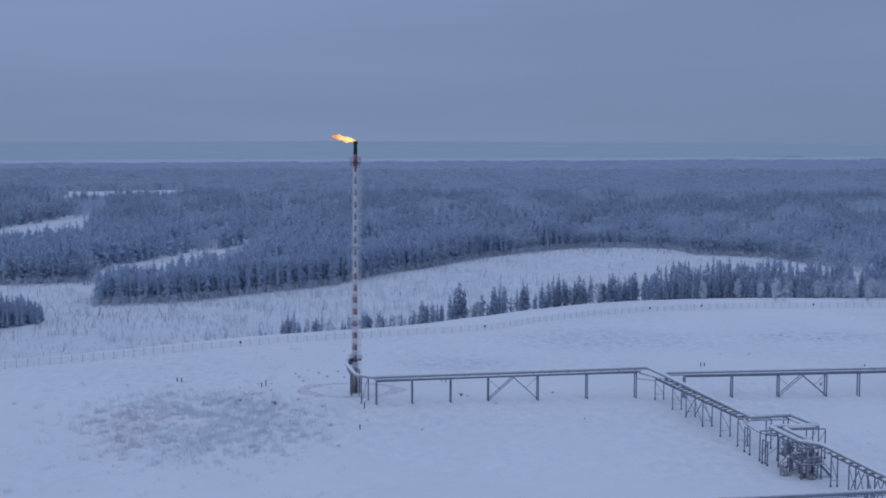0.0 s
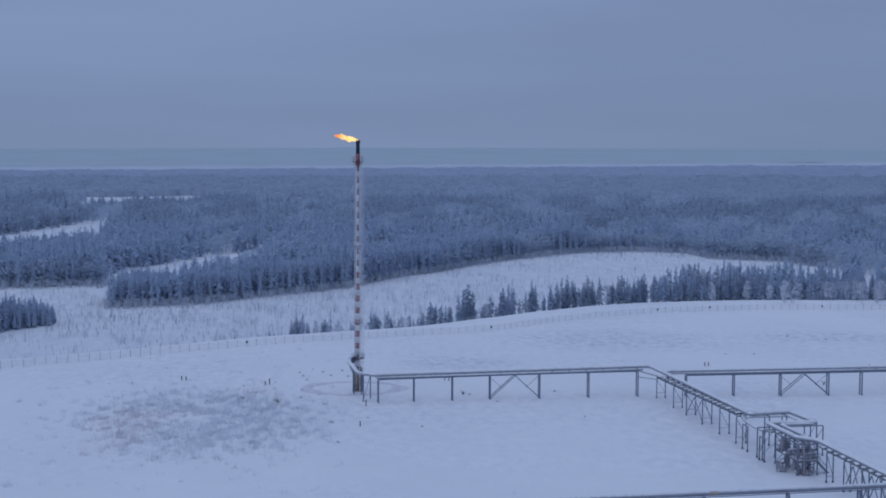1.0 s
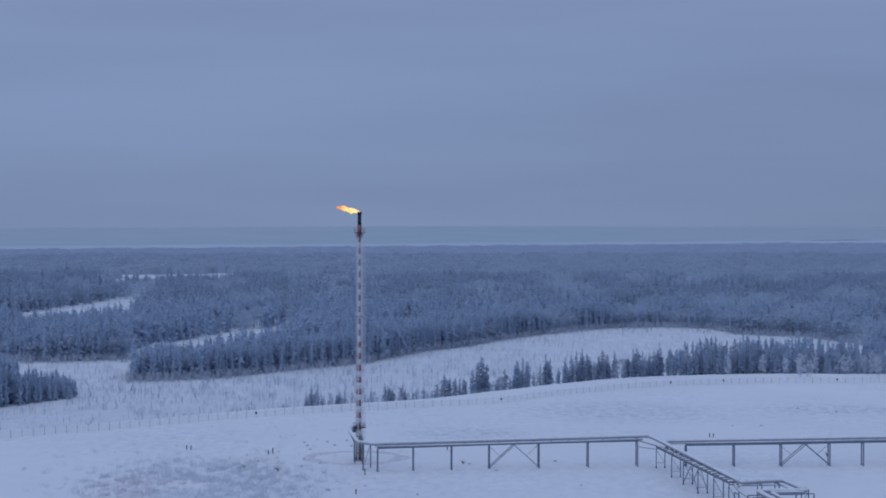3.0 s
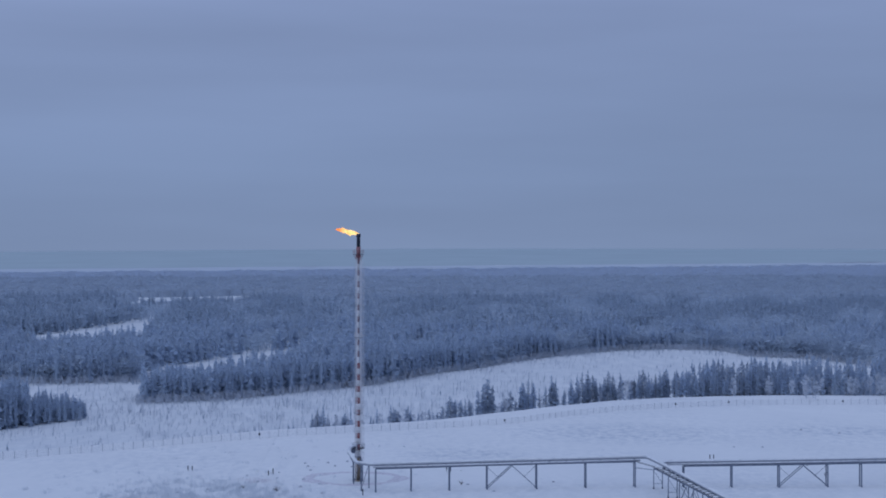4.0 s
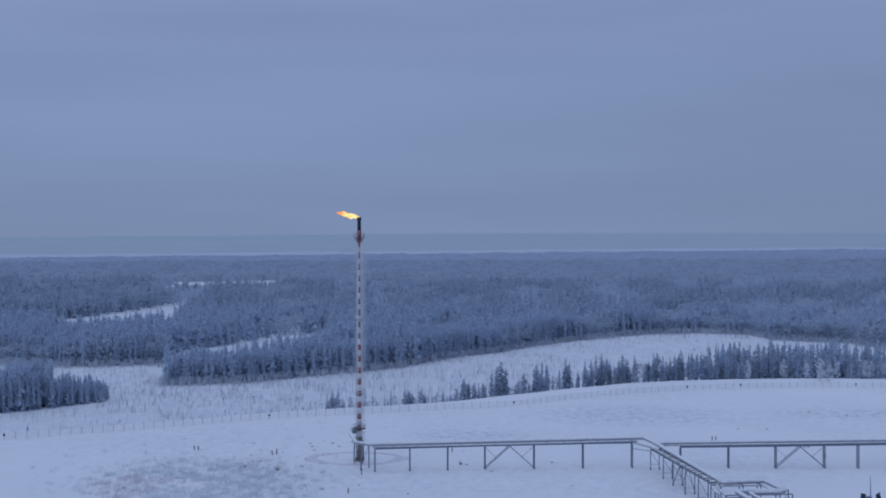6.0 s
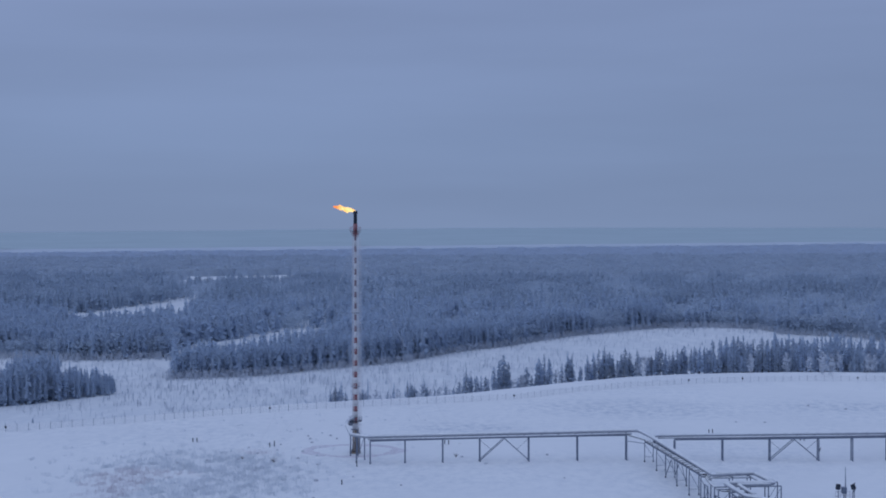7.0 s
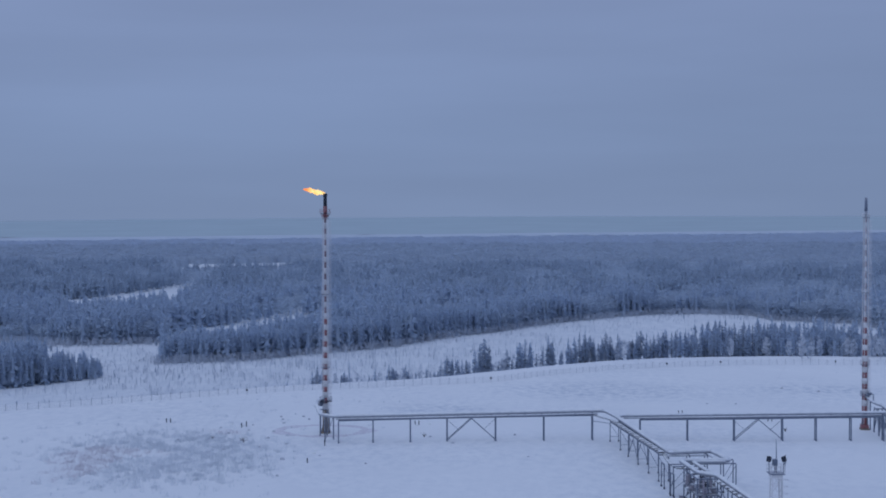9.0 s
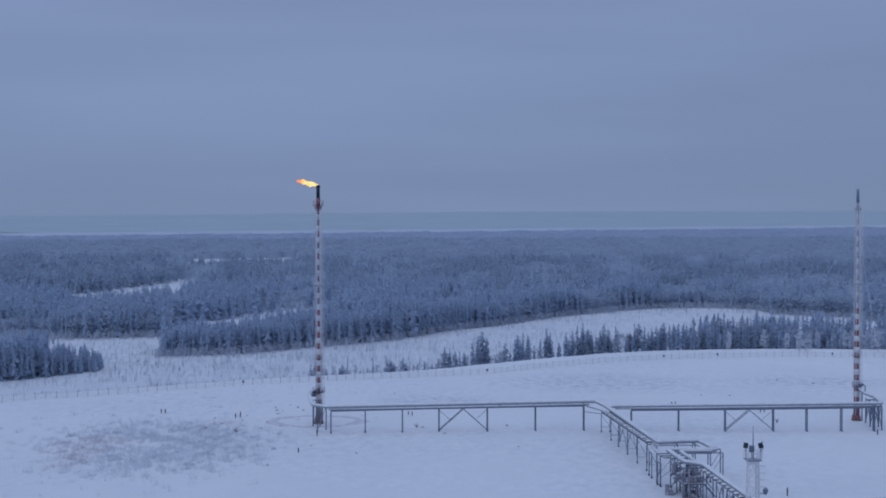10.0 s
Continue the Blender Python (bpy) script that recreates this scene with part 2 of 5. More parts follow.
class Shape:
    """Vertices and faces of one mesh."""

    def __init__(self):
        self.v, self.f = [], []

    def add(self, verts, faces):
        k = len(self.v)
        self.v.extend(tuple(p) for p in verts)
        self.f.extend(tuple(i + k for i in f) for f in faces)
        return self

    def beam(self, a, b, w, h=None, up=(0, 0, 1)):
        """A bar of width w and height h from a to b, with chamfered long edges."""
        h = h or w
        a, b = Vector(a), Vector(b)
        d = (b - a).normalized()
        up = Vector(up)
        if abs(d.dot(up)) > 0.99:
            up = Vector((0, 1, 0))
        s = d.cross(up).normalized()
        u = s.cross(d)
        c = 0.16
        prof = [(-1 + c, -1), (1 - c, -1), (1, -1 + c), (1, 1 - c), (1 - c, 1), (-1 + c, 1), (-1, 1 - c), (-1, -1 + c)]
        ring = [s * (x * w / 2) + u * (y * h / 2) for x, y in prof]
        vs = [a + r for r in ring] + [b + r for r in ring]
        n = len(prof)
        fs = [(i, (i + 1) % n, n + (i + 1) % n, n + i) for i in range(n)] + [tuple(range(n))[::-1], tuple(range(n, 2 * n))]
        return self.add(vs, fs)

    def tube(self, pts, r, n=12, cap=True):
        """A pipe through the points; r is one radius or one a point."""
        pts = [Vector(p) for p in pts]
        rs = [r] * len(pts) if isinstance(r, (int, float)) else list(r)
        vs, fs = [], []
        ref = None
        for i, p in enumerate(pts):
            d0 = (p - pts[i - 1]).normalized() if i else (pts[1] - p).normalized()
            d1 = (pts[i + 1] - p).normalized() if i < len(pts) - 1 else d0
            d = (d0 + d1).normalized()
            if ref is None:
                ref = Vector((0, 0, 1)) if abs(d.z) < 0.9 else Vector((0, 1, 0))
            s = d.cross(ref).normalized()
            u = s.cross(d).normalized()
            ref = u
            k = 1 / max(0.5, math.sqrt(max(0.0, (1 + d0.dot(d1)) / 2)))
            side = (d1 - d0)
            for j in range(n):
                a = 2 * math.pi * j / n
                o = s * math.cos(a) + u * math.sin(a)
                if side.length > 1e-4:
                    q = side.normalized()
                    o = o + q * o.dot(q) * (k - 1)
                vs.append(p + o * rs[i])
        for i in range(len(pts) - 1):
            for j in range(n):
                a, b = i * n + j, i * n + (j + 1) % n
                fs.append((a, a + n, b + n, b))
        if cap:
            fs.append(tuple(range(n)))
            fs.append(tuple(range((len(pts) - 1) * n, len(pts) * n))[::-1])
        return self.add(vs, fs)

    def bent_tube(self, pts, r, n=12, bend=1.0):
        """A pipe with rounded elbows of the given radius at its inner points."""
        pts = [Vector(p) for p in pts]
        out = [pts[0]]
        for a, p, b in zip(pts, pts[1:], pts[2:]):
            da, db = (a - p), (b - p)
            k = min(bend, da.length * 0.45, db.length * 0.45)
            s, e = p + da.normalized() * k, p + db.normalized() * k
            for t in (0, 0.25, 0.5, 0.75, 1):
                out.append((1 - t) ** 2 * s + 2 * t * (1 - t) * p + t * t * e)
        out.append(pts[-1])
        return self.tube(out, r, n)

    def slab(self, x0, x1, y0, y1, z0, z1):
        return self.beam(((x0 + x1) / 2, y0, (z0 + z1) / 2), ((x0 + x1) / 2, y1, (z0 + z1) / 2), x1 - x0, z1 - z0)

    def ring(self, c, r0, r1, z0, z1, n=20):
        c = Vector(c)
        vs, fs = [], []
        for i in range(n):
            a = 2 * math.pi * i / n
            for r, z in ((r0, z0), (r1, z0), (r1, z1), (r0, z1)):
                vs.append(c + Vector((r * math.cos(a), r * math.sin(a), z)))
        for i in range(n):
            j = (i + 1) % n
            for k in range(4):
                m = (k + 1) % 4
                fs.append((i * 4 + k, i * 4 + m, j * 4 + m, j * 4 + k))
        return self.add(vs, fs)


def part(name, shape, material, parent=None, label="", smooth=False, at=None):
    """One mesh object, under a thing or a part."""
    me = shape if isinstance(shape, bpy.types.Mesh) else None
    if me is None:
        me = bpy.data.meshes.new(name)
        me.from_pydata(shape.v, [], shape.f)
        for m in (material if isinstance(material, (list, tuple)) else [material]):
            me.materials.append(m)
        if smooth:
            me.polygons.foreach_set("use_smooth", [True] * len(me.polygons))
        me.update()
    ob = new(name, me)
    if parent is not None:
        ob.parent = parent
    if at is not None:
        ob.matrix_basis = at
    if label:
        ob["label"] = label
    return ob


def thing(name, label, category, group="", at=None, kind=""):
    ob = new(name)
    ob.empty_display_size = 0.5
    if at is not None:
        ob.matrix_basis = at
    return tagged(ob, label, category, group, kind)


# ---------------------------------------------------------------- ground


def smooth(t):
    t = np.clip(t, 0.0, 1.0)
    return t * t * (3 - 2 * t)


FENCE = [(-150, 2), (-120, 17), (-95, 31), (-74, 46), (-58, 59), (-43, 70), (-27, 80), (-14, 86), (1, 94), (24, 104), (36, 111), (54, 130), (74, 148), (95, 160), (116, 168), (137, 172), (157, 173.6), (183, 174.5), (230, 177)]
# the line along which the trees below the fence are grouped
TREE_LINE = [(-140, 30), (-103, 52), (-66, 72), (-27, 90), (7, 101), (44, 127), (85, 157), (106, 166), (128, 170), (183, 174.5), (230, 177)]
FX, FY = np.array([p[0] for p in FENCE], float), np.array([p[1] for p in FENCE], float)
VALLEY = -16.0


def waves(x, y, s, seed):
    """Smooth bumps from a few sines, about -1 to 1."""
    rng = np.random.RandomState(seed)
    z = 0
    for _ in range(6):
        a, k, p = rng.uniform(0, 6.28), rng.uniform(0.6, 1.6) * 6.28 / s, rng.uniform(0, 6.28)
        z = z + np.sin((x * np.cos(a) + y * np.sin(a)) * k + p)
    return z / 3.5


def ground_z(x, y):
    x, y = np.asarray(x, float), np.asarray(y, float)
    site = 0.07 * waves(x, y, 34, 3) + 0.03 * waves(x, y, 11, 4)
    d = y - np.interp(x, FX, FY)
    right = smooth(x / 40)
    reach = 140 - 20 * right
    start = 3 + 20 * right
    low = VALLEY + 0.9 * waves(x, y, 160, 5)
    z = site + (low - site) * smooth((d - start) / reach)
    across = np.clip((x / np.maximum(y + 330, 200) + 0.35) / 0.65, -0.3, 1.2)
    # far ground tilted and stepped to fit river and skyline to the camera's view
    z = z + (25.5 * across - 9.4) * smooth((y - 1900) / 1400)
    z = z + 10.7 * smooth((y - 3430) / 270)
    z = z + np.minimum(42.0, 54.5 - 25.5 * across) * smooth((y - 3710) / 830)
    return z


def gz(x, y):
    return float(ground_z(x, y))


def spread(stops):
    out = [stops[0][0]]
    for (a, s), (b, _) in zip(stops, stops[1:]):
        k = max(1, round((b - a) / s))
        out += [a + (b - a) * (i + 1) / k for i in range(k)]
    return np.array(out)


gx = spread([(-4900, 350), (-1800, 90), (-500, 20), (-140, 2.6), (200, 16), (560, 90), (1900, 350), (4900, 1)])
gy = spread([(-1500, 120), (-420, 14), (-180, 2.6), (200, 7), (420, 25), (900, 60), (3300, 30), (4600, 60), (4660, 1)])
GX, GY = np.meshgrid(gx, gy)
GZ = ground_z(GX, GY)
gm = bpy.data.meshes.new("ground")
nx, ny = len(gx), len(gy)
idx = np.arange(nx * ny).reshape(ny, nx)
quads = np.stack([idx[:-1, :-1], idx[:-1, 1:], idx[1:, 1:], idx[1:, :-1]], -1).reshape(-1, 4)
gm.from_pydata(np.stack([GX, GY, GZ], -1).reshape(-1, 3).tolist(), [], quads.tolist())
gm.polygons.foreach_set("use_smooth", [True] * len(gm.polygons))
gm.materials.append(M_SNOW)
tagged(new("ground", gm), "snow-covered ground with drifts sloping into a wooded valley", "ground", "", "structure")
# the frozen river far off, a sheet tilted to suit the camera's view between the woods
rx, ry = np.linspace(-2600, 2600, 60), np.linspace(3440, 3700, 12)
rv, rf = [], []
for j, yy in enumerate(ry):
    for i, xx in enumerate(rx):
        rv.append((xx, yy, gz(xx, yy) + 0.4))
for j in range(len(ry) - 1):
    for i in range(len(rx) - 1):
        k = j * len(rx) + i
        rf.append((k, k + 1, k + 1 + len(rx), k + len(rx)))
river = Shape().add(rv, rf)
tagged(part("river", river, M_ICE, None, "", True), "wide frozen river far off, greyed by haze in its colour", "river", "", "structure")

# ---------------------------------------------------------------- racks and pipes
GROUP_RACK = "pipe supports of the plant"


def unit(a, b):
    v = Vector((b[0] - a[0], b[1] - a[1], 0)).normalized()
    return v, Vector((-v.y, v.x, 0))


def leg(shape, x, y, z1, w=0.28):
    """An upright of two flanges and a web, from the snow to z1, on a foot plate."""
    z0 = gz(x, y) - 0.15
    shape.beam((x, y, z0), (x, y, z1), w, w)
    shape.slab(x - w * 0.8, x + w * 0.8, y - w * 0.8, y + w * 0.8, z0, z0 + 0.32)
    return shape


def pipe_rack(name, label, posts, tops, across, braced, half=0.72, beam=0.32):
    """A row of two-legged bents along the posts, two long beams on top and chevron braces in some bays."""
    ob = thing(name, label, "pipe rack", GROUP_RACK, pose(posts[0][0], posts[0][1], gz(*posts[0][:2])))
    inv = ob.matrix_basis.inverted()

    def put(nm, sh, mat, par=None, lb=""):
        o = part(nm, sh, mat, par or ob, lb)
        if par is None:
            o.matrix_basis = inv
        return o

    ends = []
    for (x, y), zt in zip(posts, tops):
        c = Vector((x, y, 0))
        a, b = c - across * half, c + across * half
        s = Shape()
        s.beam((a.x, a.y, zt - 0.14), (b.x, b.y, zt - 0.14), 0.26, 0.26)
        bent = put("bent", s, M_STEEL)
        for q in (a, b):
            put("leg", leg(Shape(), q.x, q.y, zt - 0.27, 0.27), M_STEEL, bent)
        ends.append((a, b, zt))
    for (a0, b0, z0), (a1, b1, z1) in zip(ends, ends[1:]):
        for p, q in ((a0, a1), (b0, b1)):
            put("beam", Shape().beam((p.x, p.y, z0 + beam / 2), (q.x, q.y, z1 + beam / 2), 0.16, beam), M_STEEL)
    for k in braced:
        for side in (0, 1):
            p, q = ends[k][side], ends[k + 1][side]
            z = (ends[k][2] + ends[k + 1][2]) / 2 - 0.1
            m = (p + q) / 2
            for e in (p, q):
                put("brace", Shape().beam((e.x, e.y, gz(e.x, e.y) + 0.25), (m.x, m.y, z), 0.17), M_STEEL)
                if side:
                    k2 = e.lerp(m, 0.5)
                    put("knee_brace", Shape().beam((e.x, e.y, z - 0.3), (k2.x, k2.y, z * 0.46), 0.09), M_STEEL)
    return ob


def snow_on(pts, w, h):
    """A low rounded ridge of snow lying along a pipe."""
    s = Shape()
    for a, b in zip(pts, pts[1:]):
        a, b = Vector(a), Vector(b)
        d = (b - a).normalized()
        side = d.cross(Vector((0, 0, 1))).normalized()
        prof = [(-1, 0), (-0.75, 0.6), (0, 1), (0.75, 0.6), (1, 0)]
        k = max(1, int((b - a).length / 1.2))
        vs = []
        for i in range(k + 1):
            p = a + (b - a) * (i / k)
            j = 0.75 + 0.35 * math.sin(p.x * 1.9 + p.y * 2.3) * math.cos(p.x * 0.7 - p.y)
            vs += [p + side * (x * w / 2) + Vector((0, 0, z * h * j)) for x, z in prof]
        m = len(prof)
        fs = [(i * m + c, i * m + c + 1, (i + 1) * m + c + 1, (i + 1) * m + c) for i in range(k) for c in range(m - 1)]
        fs += [tuple(range(m)), tuple(range(k * m, k * m + m))[::-1]]
        s.add(vs, fs)
    return s


def pipeline(name, label, pts, r, bend=1.0, collars=6.0, n=14, mat=None, snow=True, deep=1.0):
    """A clad pipe on the racks, with collar joints in the cladding and a rind of snow on its top."""
    ob = thing(name, label, "pipe", "pipes of the plant", pose(*pts[0]))
    inv = ob.matrix_basis.inverted()
    s = Shape().bent_tube(pts, r, n, bend)
    o = part("cladding", s, mat or M_PIPE, ob, "", True)
    o.matrix_basis = inv
    if snow:
        runs = Shape()
        for a, b in zip(pts, pts[1:]):
            a, b = Vector(a), Vector(b)
            d = b - a
            if abs(d.z) < 0.2 * d.length and d.length > 2.5:
                u = d.normalized() * bend * 0.8
                top = Vector((0, 0, r * (0.86 if deep < 1.2 else 0.62)))
                sh = snow_on([a + u + top, b - u + top], r * 1.15 * deep, r * 0.42 * deep)
                runs.add(sh.v, sh.f)
        if runs.v:
            part("snow_cap", runs, M_SNOW, ob, "", True).matrix_basis = inv
    if collars:
        for a, b in zip(pts, pts[1:]):
            a, b = Vector(a), Vector(b)
            d = b - a
            k = int(d.length / collars)
            for i in range(1, k + 1):
                p = a + d * (i / (k + 1))
                u = d.normalized()
                c = part("collar", Shape().tube([p - u * 0.10, p + u * 0.10], r * 1.07, n), mat or M_PIPE, ob)
                c.matrix_basis = inv
    return ob


# rack along the first stack
P_POSTS = [(5.7, -14.2), (13.9, -12.7), (22.8, -11.0), (31.6, -9.4), (43.3, -7.4), (55.0, -5.6), (66.8, -4.0)]
P_U, P_N = unit(P_POSTS[0], P_POSTS[-1])
rack_p = pipe_rack("pipe_rack", "grey steel pipe rack with chevron bracing standing in snow", P_POSTS, [5.25 + 0.11 * i for i in range(7)], P_N, [3])
# rack along the second stack
Q_POSTS = [(78.4, -3.9), (89.9, -3.0), (101.2, -2.2), (112.9, -1.0), (121.0, -0.4), (129.4, 0.2), (137.3, 0.8)]
Q_U, Q_N = unit(Q_POSTS[0], Q_POSTS[-1])
rack_q = pipe_rack("pipe_rack", "long grey steel pipe rack with one braced bay", Q_POSTS, [4.95 + 0.135 * i for i in range(7)], Q_N, [2])


T_POSTS = [(138.6, 2.8), (138.9, 8.2), (139.0, 14.4)]
T_U, T_N = unit(T_POSTS[0], T_POSTS[-1])
rack_t = pipe_rack("pipe_rack", "short braced steel rack turning towards the unlit stack", T_POSTS, [6.0, 6.03, 6.05], T_N, [0, 1], 1.0, 0.28)
for x, y in T_POSTS:
    for e in (-1, 1):
        part("rake_brace", Shape().beam((x + e, y, gz(x + e, y) + 0.3), (x - 0.1 * e, y + 0.1 * e, 5.8), 0.16), M_STEEL, rack_t).matrix_basis = rack_t.matrix_basis.inverted()


def on_line(posts, s, off=0.0, z=0.0):
    """A point s metres past the first post, off metres to the left of the line."""
    u, n = unit(posts[0], posts[-1])
    p = Vector((posts[0][0], posts[0][1], 0)) + u * s + n * off
    return (p.x, p.y, z)


# the receding trestle
R_A, R_B = (72.1, -6.3), (80.9, -56.2)
R_U, R_N = unit(R_A, R_B)


def r_at(s, off, z):
    p = Vector((*R_A, 0)) + R_U * s + R_N * off
    return (p.x, p.y, z)


def r_top(s):
    """The trestle climbs gently towards its loop."""
    return 4.75 + 0.017 * min(s, 52)


def trestle(name, label, stations, z_add, slanted, across=1.05, mid=0.0, height_beam=0.28):
    ob = thing(name, label, "pipe trestle", GROUP_RACK, pose(*r_at(stations[0], 0, 0)))
    inv = ob.matrix_basis.inverted()

    def put(nm, sh, mat, par=None, lb=""):
        o = part(nm, sh, mat, par or ob, lb)
        if par is None:
            o.matrix_basis = inv
        return o

    for i, s in enumerate(stations):
        z_top = r_top(s) + z_add
        a, b = r_at(s, mid + across, 0), r_at(s, mid - across, 0)
        bent = put("bent", Shape().beam((a[0], a[1], z_top - 0.12), (b[0], b[1], z_top - 0.12), 0.2, 0.24), M_STEEL)
        for q in (a, b):
            put("leg", leg(Shape(), q[0], q[1], z_top - 0.24, 0.2), M_STEEL, bent)
            put("shoe", Shape().tube([(q[0], q[1], gz(q[0], q[1]) - 0.1), (q[0], q[1], gz(q[0], q[1]) + 0.32)], [0.2, 0.17], 8), M_DARK, bent, "dark foot sleeve")
        put("cross_brace", Shape().beam((a[0], a[1], 1.3), (b[0], b[1], z_top - 0.5), 0.09), M_STEEL, bent)
        put("tie_bar", Shape().beam((a[0], a[1], 1.25), (b[0], b[1], 1.25), 0.08), M_STEEL, bent)
        if i in slanted and i + 1 < len(stations):
            for off in (mid + across, mid - across):
                m0 = r_at((s + stations[i + 1]) / 2, off, z_top - 0.2)
                for e in (s, stations[i + 1]):
                    f = r_at(e, off, 0.3)
                    put("brace", Shape().beam(f, m0, 0.14), M_STEEL)
    for s0, s1 in zip(stations, stations[1:]):
        for off in (mid + across, mid - across):
            put("beam", Shape().beam(r_at(s0, off, r_top(s0) + z_add + height_beam / 2), r_at(s1, off, r_top(s1) + z_add + height_beam / 2), 0.16, height_beam), M_STEEL)
    return ob


trestle_r = trestle("pipe_trestle", "grey steel pipe trestle on paired legs running across the snow", [0.2, 12.3, 21.0, 31.2, 41.4, 50.6], 0.0, [2])
trestle_s = trestle("pipe_trestle", "braced steel pipe trestle beside the valve platform", [84.6, 91.4, 98.2, 105.0], 0.0, [1, 2], 0.62, 3.1)


def cable_tray(name, label, s0, s1, off, z_add, width=0.75):
    def z_at(s):
        return r_top(s) + z_add

    ob = thing(name, label, "cable tray", "", pose(*r_at(s0, off, z_at(s0))))
    inv = ob.matrix_basis.inverted()
    for e in (-width / 2, width / 2):
        part("rail", Shape().beam(r_at(s0, off + e, z_at(s0) + 0.06), r_at(s1, off + e, z_at(s1) + 0.06), 0.07, 0.12), M_TRAY, ob).matrix_basis = inv
    for c in range(4):
        o = off + width * (c - 1.5) * 0.23
        part("cable", Shape().tube([r_at(s0, o, z_at(s0) + 0.06), r_at(s1, o, z_at(s1) + 0.06)], width * 0.115, 7), M_DARK, ob, "", True).matrix_basis = inv
    k = int((s1 - s0) / 2.5)
    for i in range(k):
        s = s0 + (i + 0.5) * (s1 - s0) / k
        z = z_at(s)
        part("rung", Shape().beam(r_at(s, off - width / 2, z - 0.06), r_at(s, off + width / 2, z - 0.06), 0.16, 0.08), M_TRAY, ob).matrix_basis = inv
        lump = Shape()
        g = 0.82 + 0.26 * math.sin(i * 2.7)
        for j, h in enumerate((0.0, 0.20, 0.27, 0.19, 0.0)):
            lump.v += [r_at(s + (j - 2) * 0.33 * g, off + e * width * 0.52, z + 0.14 + h * g * (1 if abs(e) < 0.9 else 0.5)) for e in (-1, -0.5, 0.5, 1)]
        lump.f = [(j * 4 + c, j * 4 + c + 1, j * 4 + c + 5, j * 4 + c + 4) for j in range(4) for c in range(3)]
        part("snow_cap", lump, M_SNOW, ob, "", True).matrix_basis = inv
    return ob


cable_tray("cable_tray", "rung cable tray with snow on its rungs along the trestle", 0.2, 51.0, -0.50, 0.32, 1.2)
cable_tray("cable_tray", "snowy rung cable tray beyond the valve platform", 81.5, 107.5, 2.52, 0.30, 0.75)
# cables hanging in a shallow bow from the end of the trestle to the platform
sag = [(50.6, 0.1, 5.6), (52.6, 0.2, 4.85), (55.5, 0.2, 4.62), (59.0, 0.2, 4.55), (62.5, 0.1, 4.85), (66.5, 0.0, 5.55)]
bow = thing("cable_bow", "sagging bundle of snow-covered cables near the valve platform", "cable", "", pose(*r_at(*sag[0])))
binv = bow.matrix_basis.inverted()
for d in (-0.28, 0.0, 0.28):
    part("cable", Shape().bent_tube([r_at(s, o + d, z) for s, o, z in sag], 0.14, 8, 1.2), M_TRAY, bow, "", True).matrix_basis = binv
part("snow_cap", snow_on([r_at(s, o, z + 0.12) for s, o, z in sag], 0.62, 0.16), M_SNOW, bow, "", True).matrix_basis = binv

# the flare gas pipe: from the stack along the first rack, down the trestle, round its loop and on
pipeline("flare_gas_pipe", "snow-topped clad gas pipe running along racks to the flare", [
    (-0.35, -0.3, 8.9), (-1.9, -1.2, 8.3), (-2.0, -2.2, 7.4), (0.9, -12.5, 6.5), on_line(P_POSTS, -0.8, 0.3, 6.30), on_line(P_POSTS, 65.0, 0.3, 7.05),
    r_at(-0.5, 0.35, 6.1), r_at(53.2, 0.65, 6.38), (90.6, -55.8, 6.35), (93.2, -66.5, 6.35), (83.4, -67.5, 6.35),
    (85.9, -80.4, 6.35), (89.2, -83.0, 6.32), r_at(108.0, 3.4, 6.3)], 0.44, 0.9, 0, 14, None, True, 1.6)
pipeline("drain_pipe", "thin clad drain pipe on the first rack", [on_line(P_POSTS, -0.6, -0.45, 5.78), on_line(P_POSTS, 63.2, -0.45, 6.38)], 0.2, 0.6, 0, 8, None, False)
pipeline("flare_gas_pipe", "snow-topped clad gas pipe running to the unlit flare", [
    r_at(1.0, 0.75, 6.1), on_line(Q_POSTS, -4.3, 0.2, 5.98), on_line(Q_POSTS, 61.2, 0.2, 6.88), (139.6, 11.5, 7.0), (138.0, 16.0, 7.35), (136.6, 17.9, 8.6)], 0.38, 0.9, 0, 14)
pipeline("drain_pipe", "thin clad drain pipe on the second rack", [on_line(Q_POSTS, -4.0, -0.4, 5.48), on_line(Q_POSTS, 58.6, -0.4, 6.30)], 0.2, 0.6, 0, 8, None, False)
pipeline("header_pipe", "snow-topped pipe leading down into the valve platform", [
    (92.2, -68.0, 6.3), (85.8, -68.6, 6.3), (88.0, -79.6, 6.25), r_at(76.6, 2.2, 3.4)], 0.33, 0.8, 0, 12, None, True, 1.75)


pipeline("drain_pipe", "thin clad pipe slung under the expansion loop", [
    r_at(53.0, 0.1, 5.72), (90.0, -56.6, 5.62), (92.4, -66.0, 5.62), (84.6, -66.9, 5.62)], 0.2, 0.7, 0, 8, None, False)


